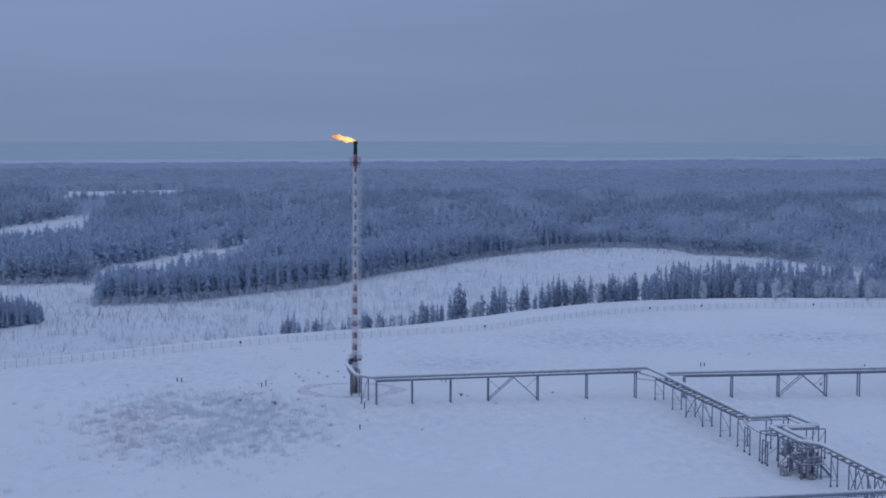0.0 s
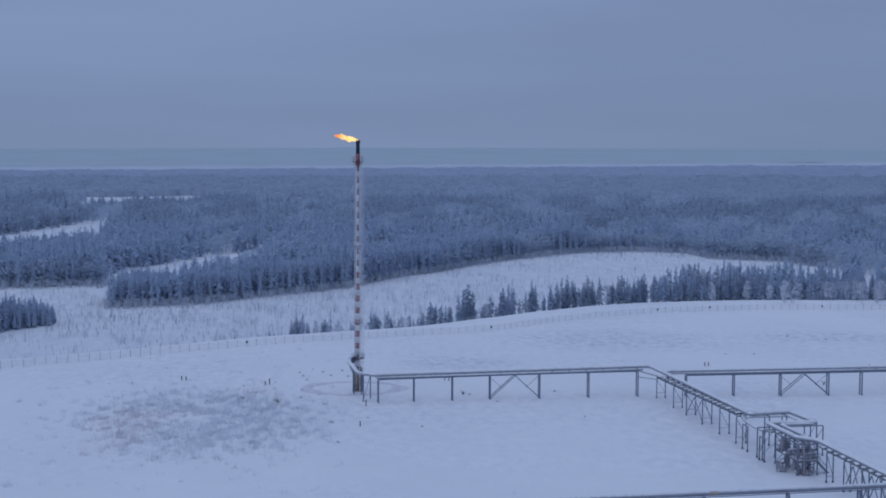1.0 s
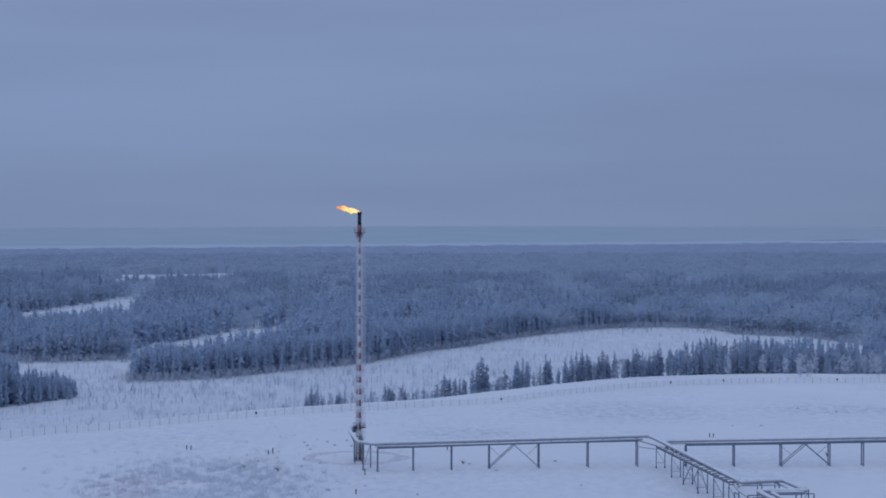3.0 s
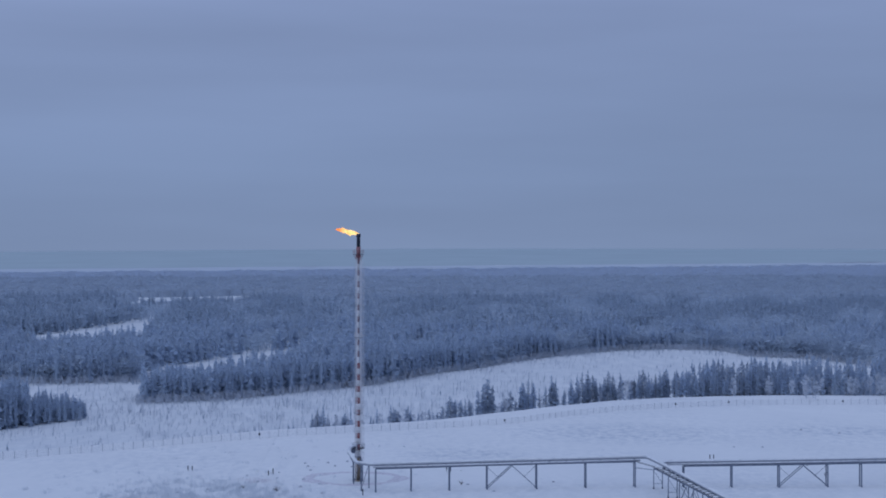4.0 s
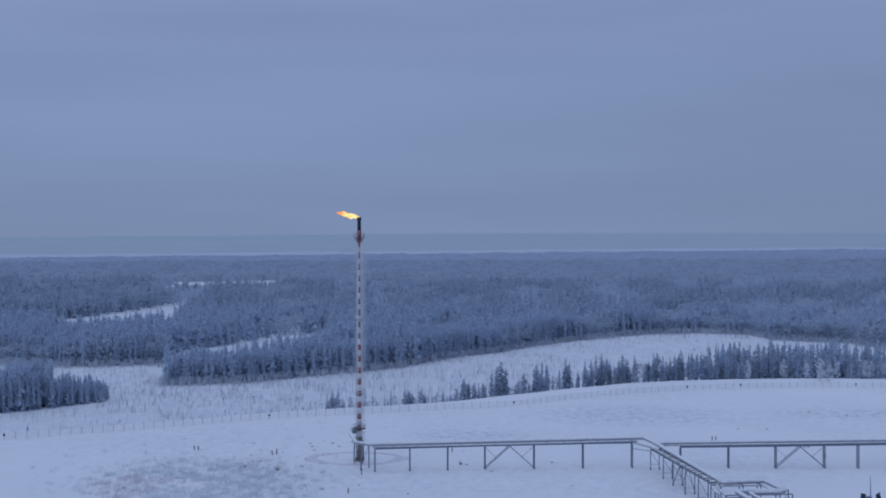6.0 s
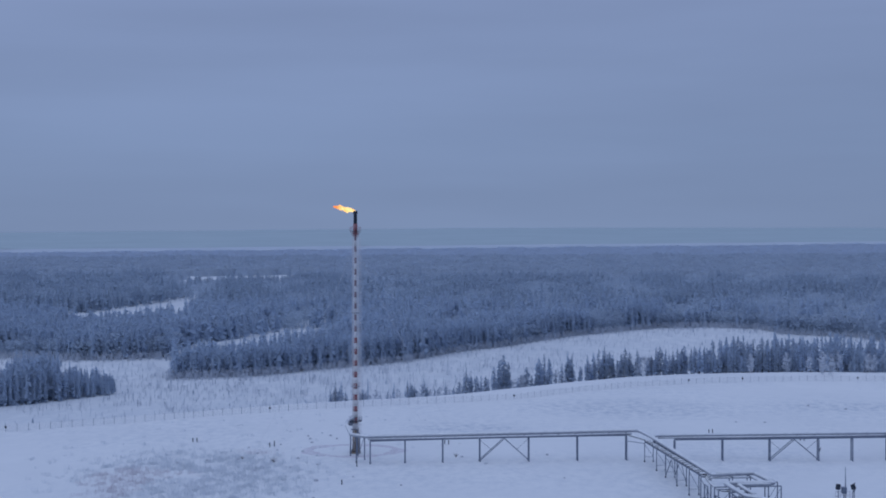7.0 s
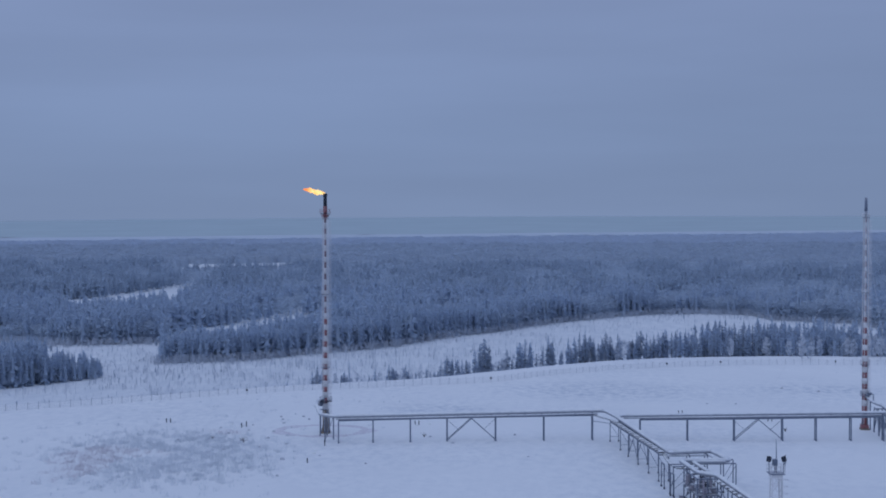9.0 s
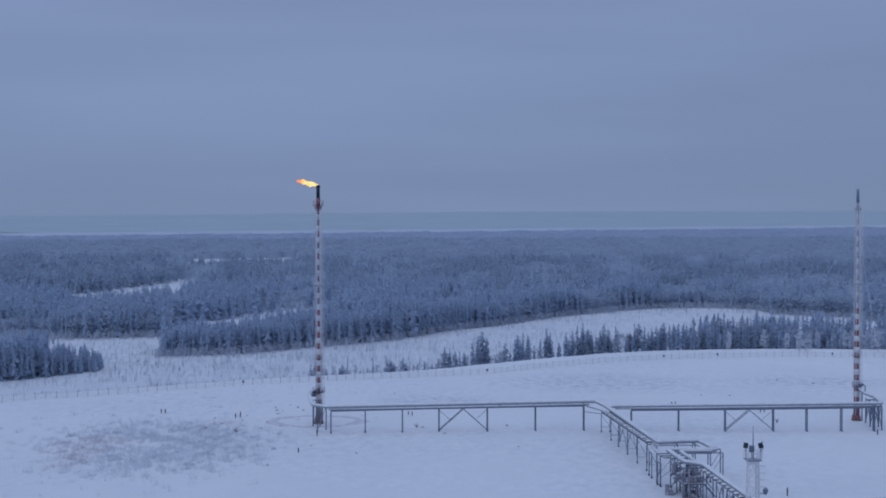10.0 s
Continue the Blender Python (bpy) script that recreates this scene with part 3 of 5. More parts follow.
def saddles(rack, posts, zb, zp, offs):
    """Short pipe shoes between the rack beams and the pipes."""
    inv = rack.matrix_basis.inverted()
    length = (Vector(posts[-1]) - Vector(posts[0])).length
    k = int(length / 4.0)
    for i in range(k + 1):
        s = length * i / k
        t = i / k
        a = on_line(posts, s, -1.12, zb(t) + 0.06)
        b = on_line(posts, s, 1.12, zb(t) + 0.06)
        part("cross_beam", Shape().beam(a, b, 0.14, 0.16), M_STEEL, rack).matrix_basis = inv
        p = on_line(posts, s, offs, 0)
        part("pipe_shoe", Shape().slab(p[0] - 0.14, p[0] + 0.14, p[1] - 0.2, p[1] + 0.2, zb(t) + 0.12, zp(t) - 0.26), M_STEEL, rack).matrix_basis = inv


saddles(rack_p, P_POSTS, lambda t: 5.55 + 0.66 * t, lambda t: 6.25 + 0.70 * t, 0.3)
saddles(rack_q, Q_POSTS, lambda t: 5.25 + 0.81 * t, lambda t: 5.95 + 0.84 * t, 0.2)


def r_shoes(tr, s0, s1, off, step=3.4):
    inv = tr.matrix_basis.inverted()
    k = int((s1 - s0) / step)
    for i in range(k + 1):
        s = s0 + (s1 - s0) * i / k
        p = r_at(s, off, 0)
        zb = r_top(s) + 0.28
        part("pipe_shoe", Shape().slab(p[0] - 0.3, p[0] + 0.3, p[1] - 0.12, p[1] + 0.12, zb - 0.1, 5.8 + 0.005 * s), M_STEEL, tr).matrix_basis = inv


r_shoes(trestle_r, 3.0, 50.5, 0.72)
r_shoes(trestle_s, 85.0, 105.0, 3.4)

# the short link from the end of the first rack to the trestle
link_ = thing("link_tray", "short sloping cable tray with a strut joining rack and trestle", "cable tray", "", pose(66.8, -4.0, 4.6))
linv = link_.matrix_basis.inverted()
la, lb = Vector((66.9, -4.3, 6.15)), Vector(r_at(0.4, -0.5, 5.1))
side_ = (lb - la).cross(Vector((0, 0, 1))).normalized() * 0.35
for e in (-1, 1):
    part("rail", Shape().beam(la + side_ * e, lb + side_ * e, 0.08, 0.12), M_TRAY, link_).matrix_basis = linv
for i in range(6):
    q = la.lerp(lb, (i + 0.5) / 6)
    part("rung", Shape().beam(q - side_, q + side_, 0.30, 0.06), M_TRAY, link_).matrix_basis = linv
part("strut", Shape().beam((66.9, -4.2, 4.6), r_at(0.2, -1.05, 4.45), 0.14), M_STEEL, link_).matrix_basis = linv

# the foreground rack, nearest to the eye
F_POSTS = [(-20.5, -136.4), (-8.8, -134.1), (3.0, -131.8), (14.8, -129.5), (26.6, -127.2), (38.4, -124.9), (50.2, -122.6), (62.0, -120.3), (75.6, -117.6), (87.4, -115.3), (99.2, -113.0), (111.0, -110.7), (122.8, -108.4)]
F_U, F_N = unit(F_POSTS[0], F_POSTS[-1])
pipe_rack("pipe_rack", "slim steel pipe rack crossing the snow in front of the plant", F_POSTS, [5.35] * 13, F_N, [], 0.45, 0.14)
pipeline("main_pipe", "grey clad pipe with an orange mark on the front rack", [on_line(F_POSTS, -4, 0.3, 5.85), on_line(F_POSTS, 27.9, 0.3, 5.85), on_line(F_POSTS, 28.3, 0.3, 7.15), on_line(F_POSTS, 32.0, 0.3, 7.15), on_line(F_POSTS, 32.4, 0.3, 5.85), on_line(F_POSTS, 148, 0.3, 5.85)], 0.33, 0.5, 0, 14)
mark = Shape().tube([on_line(F_POSTS, 85.0, 0.3, 5.85), on_line(F_POSTS, 86.4, 0.3, 5.85)], 0.345, 14)
ob = tagged(part("pipe_band", mark, M_ORANGE), "orange warning band wrapped round the front pipe", "pipe marking")

# ---------------------------------------------------------------- trees


def fir_shape(rng, h, r, trunk_r):
    """A columnar spruce or pine: a tapered trunk, drooping sprays set at random and a few lumps where boughs mass together."""
    lean = rng.uniform(-0.25, 0.25)
    t = Shape().tube([(0, 0, -0.5), (lean * 0.4, 0.0, h * 0.5), (lean, 0, h)], [trunk_r, trunk_r * 0.6, 0.02], 6)
    c = Shape()
    full = rng.choice((2.0, 3.0, 4.2, 6.0))
    lumps = [(rng.uniform(0.1, 0.9), rng.uniform(0, 6.28), rng.uniform(0.15, 0.4)) for _ in range(7)]
    low = rng.uniform(0.03, 0.12)
    for i in range(170):
        f = low + (0.985 - low) * ((i + rng.random()) / 170) ** 1.08
        a = rng.uniform(0, 6.28)
        reach = r * (1.0 - f ** full) * (0.7 + 0.3 * min(1, f * 5)) + 0.16
        for lf, la, lg in lumps:
            reach *= 1 + lg * math.exp(-((f - lf) / 0.07) ** 2) * math.cos(a - la)
        q = reach * rng.uniform(0.55, 1.18)
        z = f * h
        ca, sa = math.cos(a), math.sin(a)
        dz = q * rng.uniform(-0.55, 0.15)
        w = (0.16 + 0.24 * q) * rng.uniform(0.7, 1.3)
        tw = rng.uniform(-0.8, 0.8) * w
        q0, q1 = q * 0.12, q * 0.6
        ox = lean * f
        c.add([(ox + ca * q0, sa * q0, z + 0.1), (ox + ca * q1 - sa * w, sa * q1 + ca * w, z + dz * 0.5 - tw), (ox + ca * q, sa * q, z + dz), (ox + ca * q1 + sa * w, sa * q1 - ca * w, z + dz * 0.5 + tw)], [(0, 1, 2), (0, 2, 3)])
    c.tube([(lean * 0.93, 0, h * 0.90), (lean, 0, h * 0.98), (lean, 0, h * 1.02)], [0.22, 0.12, 0.02], 5)
    return t, c


def haze_crown(rng, n, rx=0.2, low=0.22):
    """A leafless frosted crown: a stem and n small sprays of twigs thrown through a rounded crown, 1 m high."""
    s = Shape()
    s.add([(-.014, 0, -.02), (.014, 0, -.02), (0.01, 0, 0.75), (0, .014, -.02), (0, -.014, -.02), (-.01, 0.01, .75)], [(0, 1, 2), (3, 4, 5)])
    for _ in range(n):
        f = low + (0.97 - low) * rng.random() ** 0.8
        g = (f - low) / (1 - low)
        rr = rx * (math.sin(math.pi * min(1.0, 0.12 + 0.86 * g)) ** 0.6) * math.sqrt(rng.uniform(0.1, 1.0))
        a = rng.uniform(0, 6.28)
        x, y, k = rr * math.cos(a), rr * math.sin(a), rng.uniform(0.03, 0.065)
        u = Vector((rng.gauss(0, 1) + 1.2 * math.cos(a), rng.gauss(0, 1) + 1.2 * math.sin(a), rng.gauss(1.2, 0.8))).normalized() * k * 1.5
        v = Vector((rng.gauss(0, 1), rng.gauss(0, 1), rng.gauss(0, 1))).normalized() * k * 0.75
        c = Vector((x, y, f - k))
        s.add([c - u * 0.6 - v * 0.3, c + v, c + u, c - v], [(0, 1, 2), (0, 2, 3)])
    return s


def bare_shape(rng, h, r):
    """A leafless larch or birch: a stem with thin upward twigs."""
    t = Shape().tube([(0, 0, -0.4), (rng.uniform(-.1, .1), 0, h * 0.55), (rng.uniform(-.2, .2), 0, h)], [0.11, 0.07, 0.015], 5)
    crown = haze_crown(rng, 90, 0.2 * r, 0.14)
    c = Shape().add([(x * h, y * h, z * h) for x, y, z in crown.v[6:]], [tuple(i - 6 for i in f) for f in crown.f[2:]])
    return t, c


rng = random.Random(11)
FIRS = []
for i in range(12):
    h = 12.0
    t, c = fir_shape(rng, h, rng.uniform(1.25, 2.35), 0.17)
    ob = thing("spruce_tree", "narrow dark spruce dusted with frost at the fence line", "tree", "spruces beyond the fence", pose(0, 0, -200))
    part("trunk", t, M_BARK, ob)
    part("crown", c, M_FIR, ob)
    FIRS.append(ob)
BARES = []
for i in range(4):
    t, c = bare_shape(rng, 8.0, rng.uniform(0.65, 1.05))
    ob = thing("birch_tree", "slender leafless birch covered in hoarfrost on the slope", "tree", "frosted birches beyond the fence", pose(0, 0, -200))
    part("trunk", t, M_SHRUB, ob)
    part("crown", c, M_SHRUB, ob)
    BARES.append(ob)
USED = set()


def plant(kinds, x, y, h, base, slim=1.0):
    k = rng.randrange(len(kinds))
    src = kinds[k]
    s = h / base
    m = pose(x, y, gz(x, y) - 0.05, 0, 0, rng.uniform(0, 360))
    if src.name not in USED:
        USED.add(src.name)
        ob = src
        ob.matrix_basis = m
    else:
        ob = copy_thing(src, m)
    w = slim * s * rng.uniform(0.9, 1.12)
    ob.scale = (w, w, s)
    return ob


TX, TY = [p[0] for p in TREE_LINE], [p[1] for p in TREE_LINE]


def tree_line(x):
    return float(np.interp(x, TX, TY))


# spruces that stand out singly along the slope: x and height
STAND = [(14.5, 9.8), (16.4, 8.5), (18.5, 7.9), (20.1, 7.9), (24.7, 10.8), (26.6, 12.6), (28.2, 14.6), (30.1, 11.8), (33.5, 5.4), (36.7, 9.3), (41.5, 11.5), (43.5, 12.5), (45.4, 10.9), (47.8, 5.4), (50.1, 8.7),
         (52.3, 12.7), (54.0, 10.9), (57.3, 6.6), (59.9, 10.7), (62.3, 11.2), (64.3, 12.5), (66.5, 13.2), (68.5, 10.8), (73.4, 9.2), (74.5, 11.9), (76.3, 10.1), (79.2, 11.0), (83.3, 6.8), (86.7, 11.5), (88.5, 11.6), (90.7, 10.5), (93.7, 9.9), (95.7, 10.8), (98.5, 5.4)]
for x, h in STAND:
    y = float(np.interp(x, [-6, 18, 88, 132], [172, 177, 208, 245]))
    plant(FIRS, x, y, h, 12.0, 0.82)
    if h > 9 and not 26 < x < 31:
        plant(FIRS, x + rng.uniform(-2.4, 2.4), y + rng.uniform(2, 9), h * rng.uniform(0.7, 0.95), 12.0, 0.85)
        plant(FIRS, x + rng.uniform(-3.5, 3.5), y + rng.uniform(-2, 4), h * rng.uniform(0.45, 0.75), 12.0, 0.9)
        plant(FIRS, x + rng.uniform(-3.5, 3.5), y + rng.uniform(4, 12), h * rng.uniform(0.5, 0.85), 12.0, 0.75)
# the loose group by the lit stack: x, y, level of the top, breadth
for x, y, t, w in ((-36.4, 173, -4.4, 1.0), (-35.4, 174, -5.5, 1.0), (-34.2, 172, -2.0, 0.85), (-33.2, 175, -4.6, 0.9), (-31.9, 171, -1.2, 0.7), (-30.6, 173, -5.0, 0.8), (-29.8, 172, -6.0, 0.9), (-28.0, 172, -7.2, 1.2), (-24.9, 171, -5.2, 1.1), (-24.0, 172, -4.2, 1.1), (-23.0, 173, -5.4, 1.1), (-21.7, 170, -0.2, 0.3),
                   (-14.5, 172, -5.0, 1.0), (-13.6, 173, -6.2, 1.1), (-12.2, 172, -1.6, 0.35), (-7.3, 174, -1.3, 1.0), (-6.4, 175, -2.2, 1.1), (-5.4, 173, -2.6, 1.1), (-4.6, 174, -3.4, 1.1), (-1.6, 173, -2.4, 1.0), (-0.7, 172, -1.0, 1.0), (0.3, 173, -3.2, 1.1), (2.8, 174, -4.0, 0.9), (4.2, 175, -5.0, 0.9), (7.0, 173, -2.2, 0.85), (8.3, 175, -4.2, 1.0), (10.0, 174, -3.7, 1.0), (11.0, 176, -4.6, 1.0)):
    plant(FIRS, x, y, t - gz(x, y), 12.0, w)
# the closed stand to the east: x from, x to, behind from, behind to, how many, level of the tops
for x0, x1, d0, d1, k, t0, t1 in ((97, 126, 40, 62, 42, 5.0, 9.2), (112, 150, 52, 88, 66, 6.5, 11), (145, 215, 32, 75, 64, 3.5, 9.5)):
    for i in range(k):
        x = x0 + (x1 - x0) * (i + rng.random()) / k
        y = tree_line(x) + rng.uniform(d0, d1)
        plant(FIRS, x, y, rng.uniform(t0, t1) - gz(x, y), 12.0, rng.uniform(0.6, 0.9))
for x, y, h in ((-54.5, 157, 3.7), (-59, 144, 2.5), (-57.3, 151, 2.3), (-45, 150, 2.0), (-41.4, 150, 3.0), (-40, 152, 2.2), (-83, 136.5, 1.8), (-141, 146, 2.2), (-13.5, 160, 2.4)):
    plant(FIRS, x, y, h, 12.0)
for _ in range(46):
    x = rng.uniform(140, 222)
    plant(BARES, x, tree_line(x) + rng.uniform(16, 110), rng.uniform(6, 10), 8.0)
for _ in range(18):
    x = rng.uniform(118, 222)
    plant(BARES, x, tree_line(x) + rng.uniform(30, 42), rng.uniform(4.5, 8.5), 8.0)
for _ in range(170):
    x = -40 + 255 * rng.random() ** 0.8
    y = float(np.interp(x, [-6, 18, 88, 132, 215], [172, 177, 208, 240, 225])) + rng.uniform(-4, 14)
    plant(BARES, x, y, rng.uniform(2.5, 7.5) * (1.0 if x < 60 else 1.15), 8.0)


# woods as joined meshes


def spruce_low(rng, tiers, sides):
    """A light spruce of a few ragged tiers, 1 m high and about 0.16 m in radius."""
    s = Shape()
    for i in range(tiers):
        z0 = 0.06 + 0.86 * i / tiers
        z1 = min(1.0, z0 + 1.55 / tiers)
        r = 0.165 * (1 - (i / tiers) ** 1.5) + 0.02
        a0 = rng.uniform(0, 6.28)
        vs = [(rng.uniform(-.01, .01), rng.uniform(-.01, .01), z1)]
        for j in range(sides * 2):
            a = a0 + math.pi * j / sides
            q = r * (rng.uniform(0.85, 1.2) if j % 2 == 0 else rng.uniform(0.45, 0.7))
            vs.append((q * math.cos(a), q * math.sin(a), z0 + (0 if j % 2 == 0 else 0.05) + rng.uniform(-.02, .02)))
        s.add(vs, [(0, 1 + j, 1 + (j + 1) % (sides * 2)) for j in range(sides * 2)])
    return s


def spruce_mid(rng, n, slim=1.0):
    """A spruce of n drooping sprays set at random over a slim column, 1 m high."""
    s = Shape()
    s.add([(-.012, 0, -.02), (.012, 0, -.02), (0, 0, 0.9), (0, .012, -.02), (0, -.012, -.02)], [(0, 1, 2), (3, 4, 2)])
    full = rng.choice((1.6, 2.4, 3.4))
    # the dense inner mass of boughs
    m, a0 = 6, rng.uniform(0, 6.28)
    core = [(0, 0, 0.9)]
    for f, q in ((0.58, 0.045), (0.14, 0.085)):
        core += [(slim * q * rng.uniform(0.6, 1.35) * math.cos(a0 + 6.28 * j / m), slim * q * rng.uniform(0.6, 1.35) * math.sin(a0 + 6.28 * j / m), f * rng.uniform(0.75, 1.2)) for j in range(m)]
    tri = [(0, 1 + j, 1 + (j + 1) % m) for j in range(m)]
    for j in range(m):
        tri += [(1 + j, 1 + m + j, 1 + (j + 1) % m), (1 + (j + 1) % m, 1 + m + j, 1 + m + (j + 1) % m)]
    s.add(core, tri)
    for i in range(n):
        f = 0.05 + 0.95 * (i + rng.random()) / n
        reach = slim * 0.15 * (1 - f ** full) + 0.02
        a = rng.uniform(0, 6.28)
        q = reach * rng.uniform(0.6, 1.2)
        ca, sa = math.cos(a), math.sin(a)
        w = (0.012 + (7.0 / n ** 0.8) * q) * rng.uniform(0.7, 1.3)
        dz, tw = q * rng.uniform(-0.7, 0.1), rng.uniform(-0.8, 0.8) * w
        s.add([(ca * q * .1, sa * q * .1, f + 0.02), (ca * q * .6 - sa * w, sa * q * .6 + ca * w, f + dz * .5 - tw), (ca * q, sa * q, f + dz), (ca * q * .6 + sa * w, sa * q * .6 - ca * w, f + dz * .5 + tw)], [(0, 1, 2), (0, 2, 3)])
    s.add([(-.018, 0, .88), (.018, 0, .88), (0, 0, 1.0), (0, .018, .88), (0, -.018, .88)], [(0, 1, 2), (3, 4, 2)])
    return s


def joined(name, label, category, groups, kind="stuff"):
    """One mesh of many copies. groups: (shapes, material, points x, y, z, height, width)."""
    co, tri, mats, mat_i = [], [], [], []
    base = 0
    rs = np.random.RandomState(5)
    for shapes, mat, X, Y, Z, H, W in groups:
        mats.append(mat)
        which = rs.randint(0, len(shapes), len(X))
        ang = rs.uniform(0, 6.28, len(X))
        for k, sh in enumerate(shapes):
            sel = np.where(which == k)[0]
            if not len(sel):
                continue
            v = np.array(sh.v)
            f = np.array(sh.f)
            c, s = np.cos(ang[sel])[:, None], np.sin(ang[sel])[:, None]
            w, h = W[sel][:, None], H[sel][:, None]
            P = np.stack([(v[:, 0] * c - v[:, 1] * s) * w + X[sel][:, None], (v[:, 0] * s + v[:, 1] * c) * w + Y[sel][:, None], v[:, 2] * h + Z[sel][:, None]], -1).reshape(-1, 3)
            F = (f[None] + (np.arange(len(sel)) * len(v))[:, None, None] + base).reshape(-1, 3)
            co.append(P)
            tri.append(F)
            mat_i.append(np.full(len(F), len(mats) - 1))
            base += len(P)
    co, tri, mat_i = np.concatenate(co), np.concatenate(tri), np.concatenate(mat_i)
    me = bpy.data.meshes.new(name)
    me.vertices.add(len(co))
    me.vertices.foreach_set("co", co.ravel().astype(np.float32))
    me.loops.add(tri.size)
    me.loops.foreach_set("vertex_index", tri.ravel().astype(np.int32))
    me.polygons.add(len(tri))
    me.polygons.foreach_set("loop_start", np.arange(0, tri.size, 3, dtype=np.int32))
    for m in mats:
        me.materials.append(m)
    me.polygons.foreach_set("material_index", mat_i.astype(np.int32))
    me.update(calc_edges=True)
    return tagged(new(name, me), label, category, "", kind)


def inside(x, y, poly):
    r = np.zeros(len(x), bool)
    for (x0, y0), (x1, y1) in zip(poly, poly[1:] + poly[:1]):
        c = ((y0 > y) != (y1 > y)) & (x < (x1 - x0) * (y - y0) / (y1 - y0 + 1e-9) + x0)
        r ^= c
    return r


# near edge of the great wood, and the glades in it
EDGE = [(-900, 460), (-260, 400), (-200, 385), (-150, 405), (-137, 306), (-98, 322), (-70, 356), (-32, 405), (-3, 463), (24, 522), (48, 564), (76, 601), (110, 636), (151, 650), (183, 640), (192, 606), (205, 596), (238, 585), (256, 520), (268, 430), (290, 360), (420, 320), (900, 320)]
EX, EY = [p[0] for p in EDGE], [p[1] for p in EDGE]
GLADES = [
    [(-160, 398), (-134, 398), (-122, 445), (-114, 483), (-108, 545), (-104, 630), (-112, 690), (-128, 630), (-136, 604), (-147, 590), (-149, 557), (-160, 532), (-174, 512), (-174, 450)],
    [(-296, 622), (-263, 650), (-236, 680), (-276, 860), (-300, 965), (-326, 955), (-335, 890), (-338, 812), (-350, 785), (-440, 755), (-440, 715), (-345, 730), (-330, 690)],
    [(-495, 1578), (-391, 1632), (-330, 1665), (-290, 1560), (-300, 1330), (-420, 1300)],
]
RIVER0, RIVER1 = 3430.0, 3760.0


def wood_points(y0, y1, gap, seed, jitter=0.46):
    rs = np.random.RandomState(seed)
    xs = np.arange(-0.44 * (y1 + 340) - 60, 0.34 * (y1 + 340) + 80, gap)
    ys = np.arange(y0, y1, gap)
    X, Y = np.meshgrid(xs, ys)
    X = (X + rs.uniform(-jitter, jitter, X.shape) * gap).ravel()
    Y = (Y + rs.uniform(-jitter, jitter, Y.shape) * gap).ravel()
    k = (X > -0.44 * (Y + 340) - 60) & (X < 0.34 * (Y + 340) + 80) & (Y > np.interp(X, EX, EY))
    for g in GLADES:
        k &= ~inside(X, Y, g)
    k &= ~((Y > RIVER0 + 14 * waves(X, Y, 900, 8)) & (Y < RIVER1))
    return X[k], Y[k], rs


rw = random.Random(4)
SPR = [spruce_mid(rw, 84) for _ in range(10)]
SPR_L = [spruce_mid(rw, 18, 1.15) for _ in range(10)]
RND = [haze_crown(rw, 56) for _ in range(10)]
RND_M = [haze_crown(rw, 20, 0.23, 0.3) for _ in range(10)]


def grove(rng, k, n, sharp):
    """Several trees grown together, 1 m high and about 1 m in radius, over a closed mass of lower boughs."""
    s = Shape()
    for i in range(k):
        a, q = 6.28 * i / k + rng.uniform(-.6, .6), 0.9 * math.sqrt(rng.random())
        x, y, h = q * math.cos(a), q * math.sin(a), rng.uniform(0.78, 1.0)
        t = spruce_mid(rng, n, 1.0) if sharp and i % 2 else haze_crown(rng, n, 0.25, 0.42)
        s.add([(x + vx * 2.0, y + vy * 2.0, vz * h) for vx, vy, vz in t.v[5 if sharp and i % 2 else 6:]], [tuple(j - (5 if sharp and i % 2 else 6) for j in f) for f in t.f[2:]])
    m = 7
    b0 = rng.uniform(0, 6.28)
    for z, r0 in ((0.0, 1.25), (0.62, 0.85)):
        s.v += [(r0 * rng.uniform(0.85, 1.15) * math.cos(b0 + 6.28 * j / m), r0 * rng.uniform(0.85, 1.15) * math.sin(b0 + 6.28 * j / m), z * rng.uniform(0.85, 1.1)) for j in range(m)]
    b = len(s.v) - 2 * m
    s.v.append((0, 0, rng.uniform(0.7, 0.8)))
    for j in range(m):
        e = (j + 1) % m
        s.f += [(b + j, b + e, b + m + j), (b + e, b + m + e, b + m + j), (b + m + j, b + m + e, b + 2 * m)]
    return s


CL_S = [grove(rw, 4, 11, True) for _ in range(9)]
CL_R = [grove(rw, 4, 11, False) for _ in range(9)]
CL_F = [grove(rw, 2, 8, False) for _ in range(9)]


def before_glades(X, Y):
    """Trees between the camera and a glade, which are kept shorter so that the glade stays in view."""
    k = np.zeros(len(X), bool)
    for g in GLADES:
        for step in (15, 35, 60, 90):
            k |= inside(X + step * (X - 45) / (Y + 341), Y + step, g)
    return k


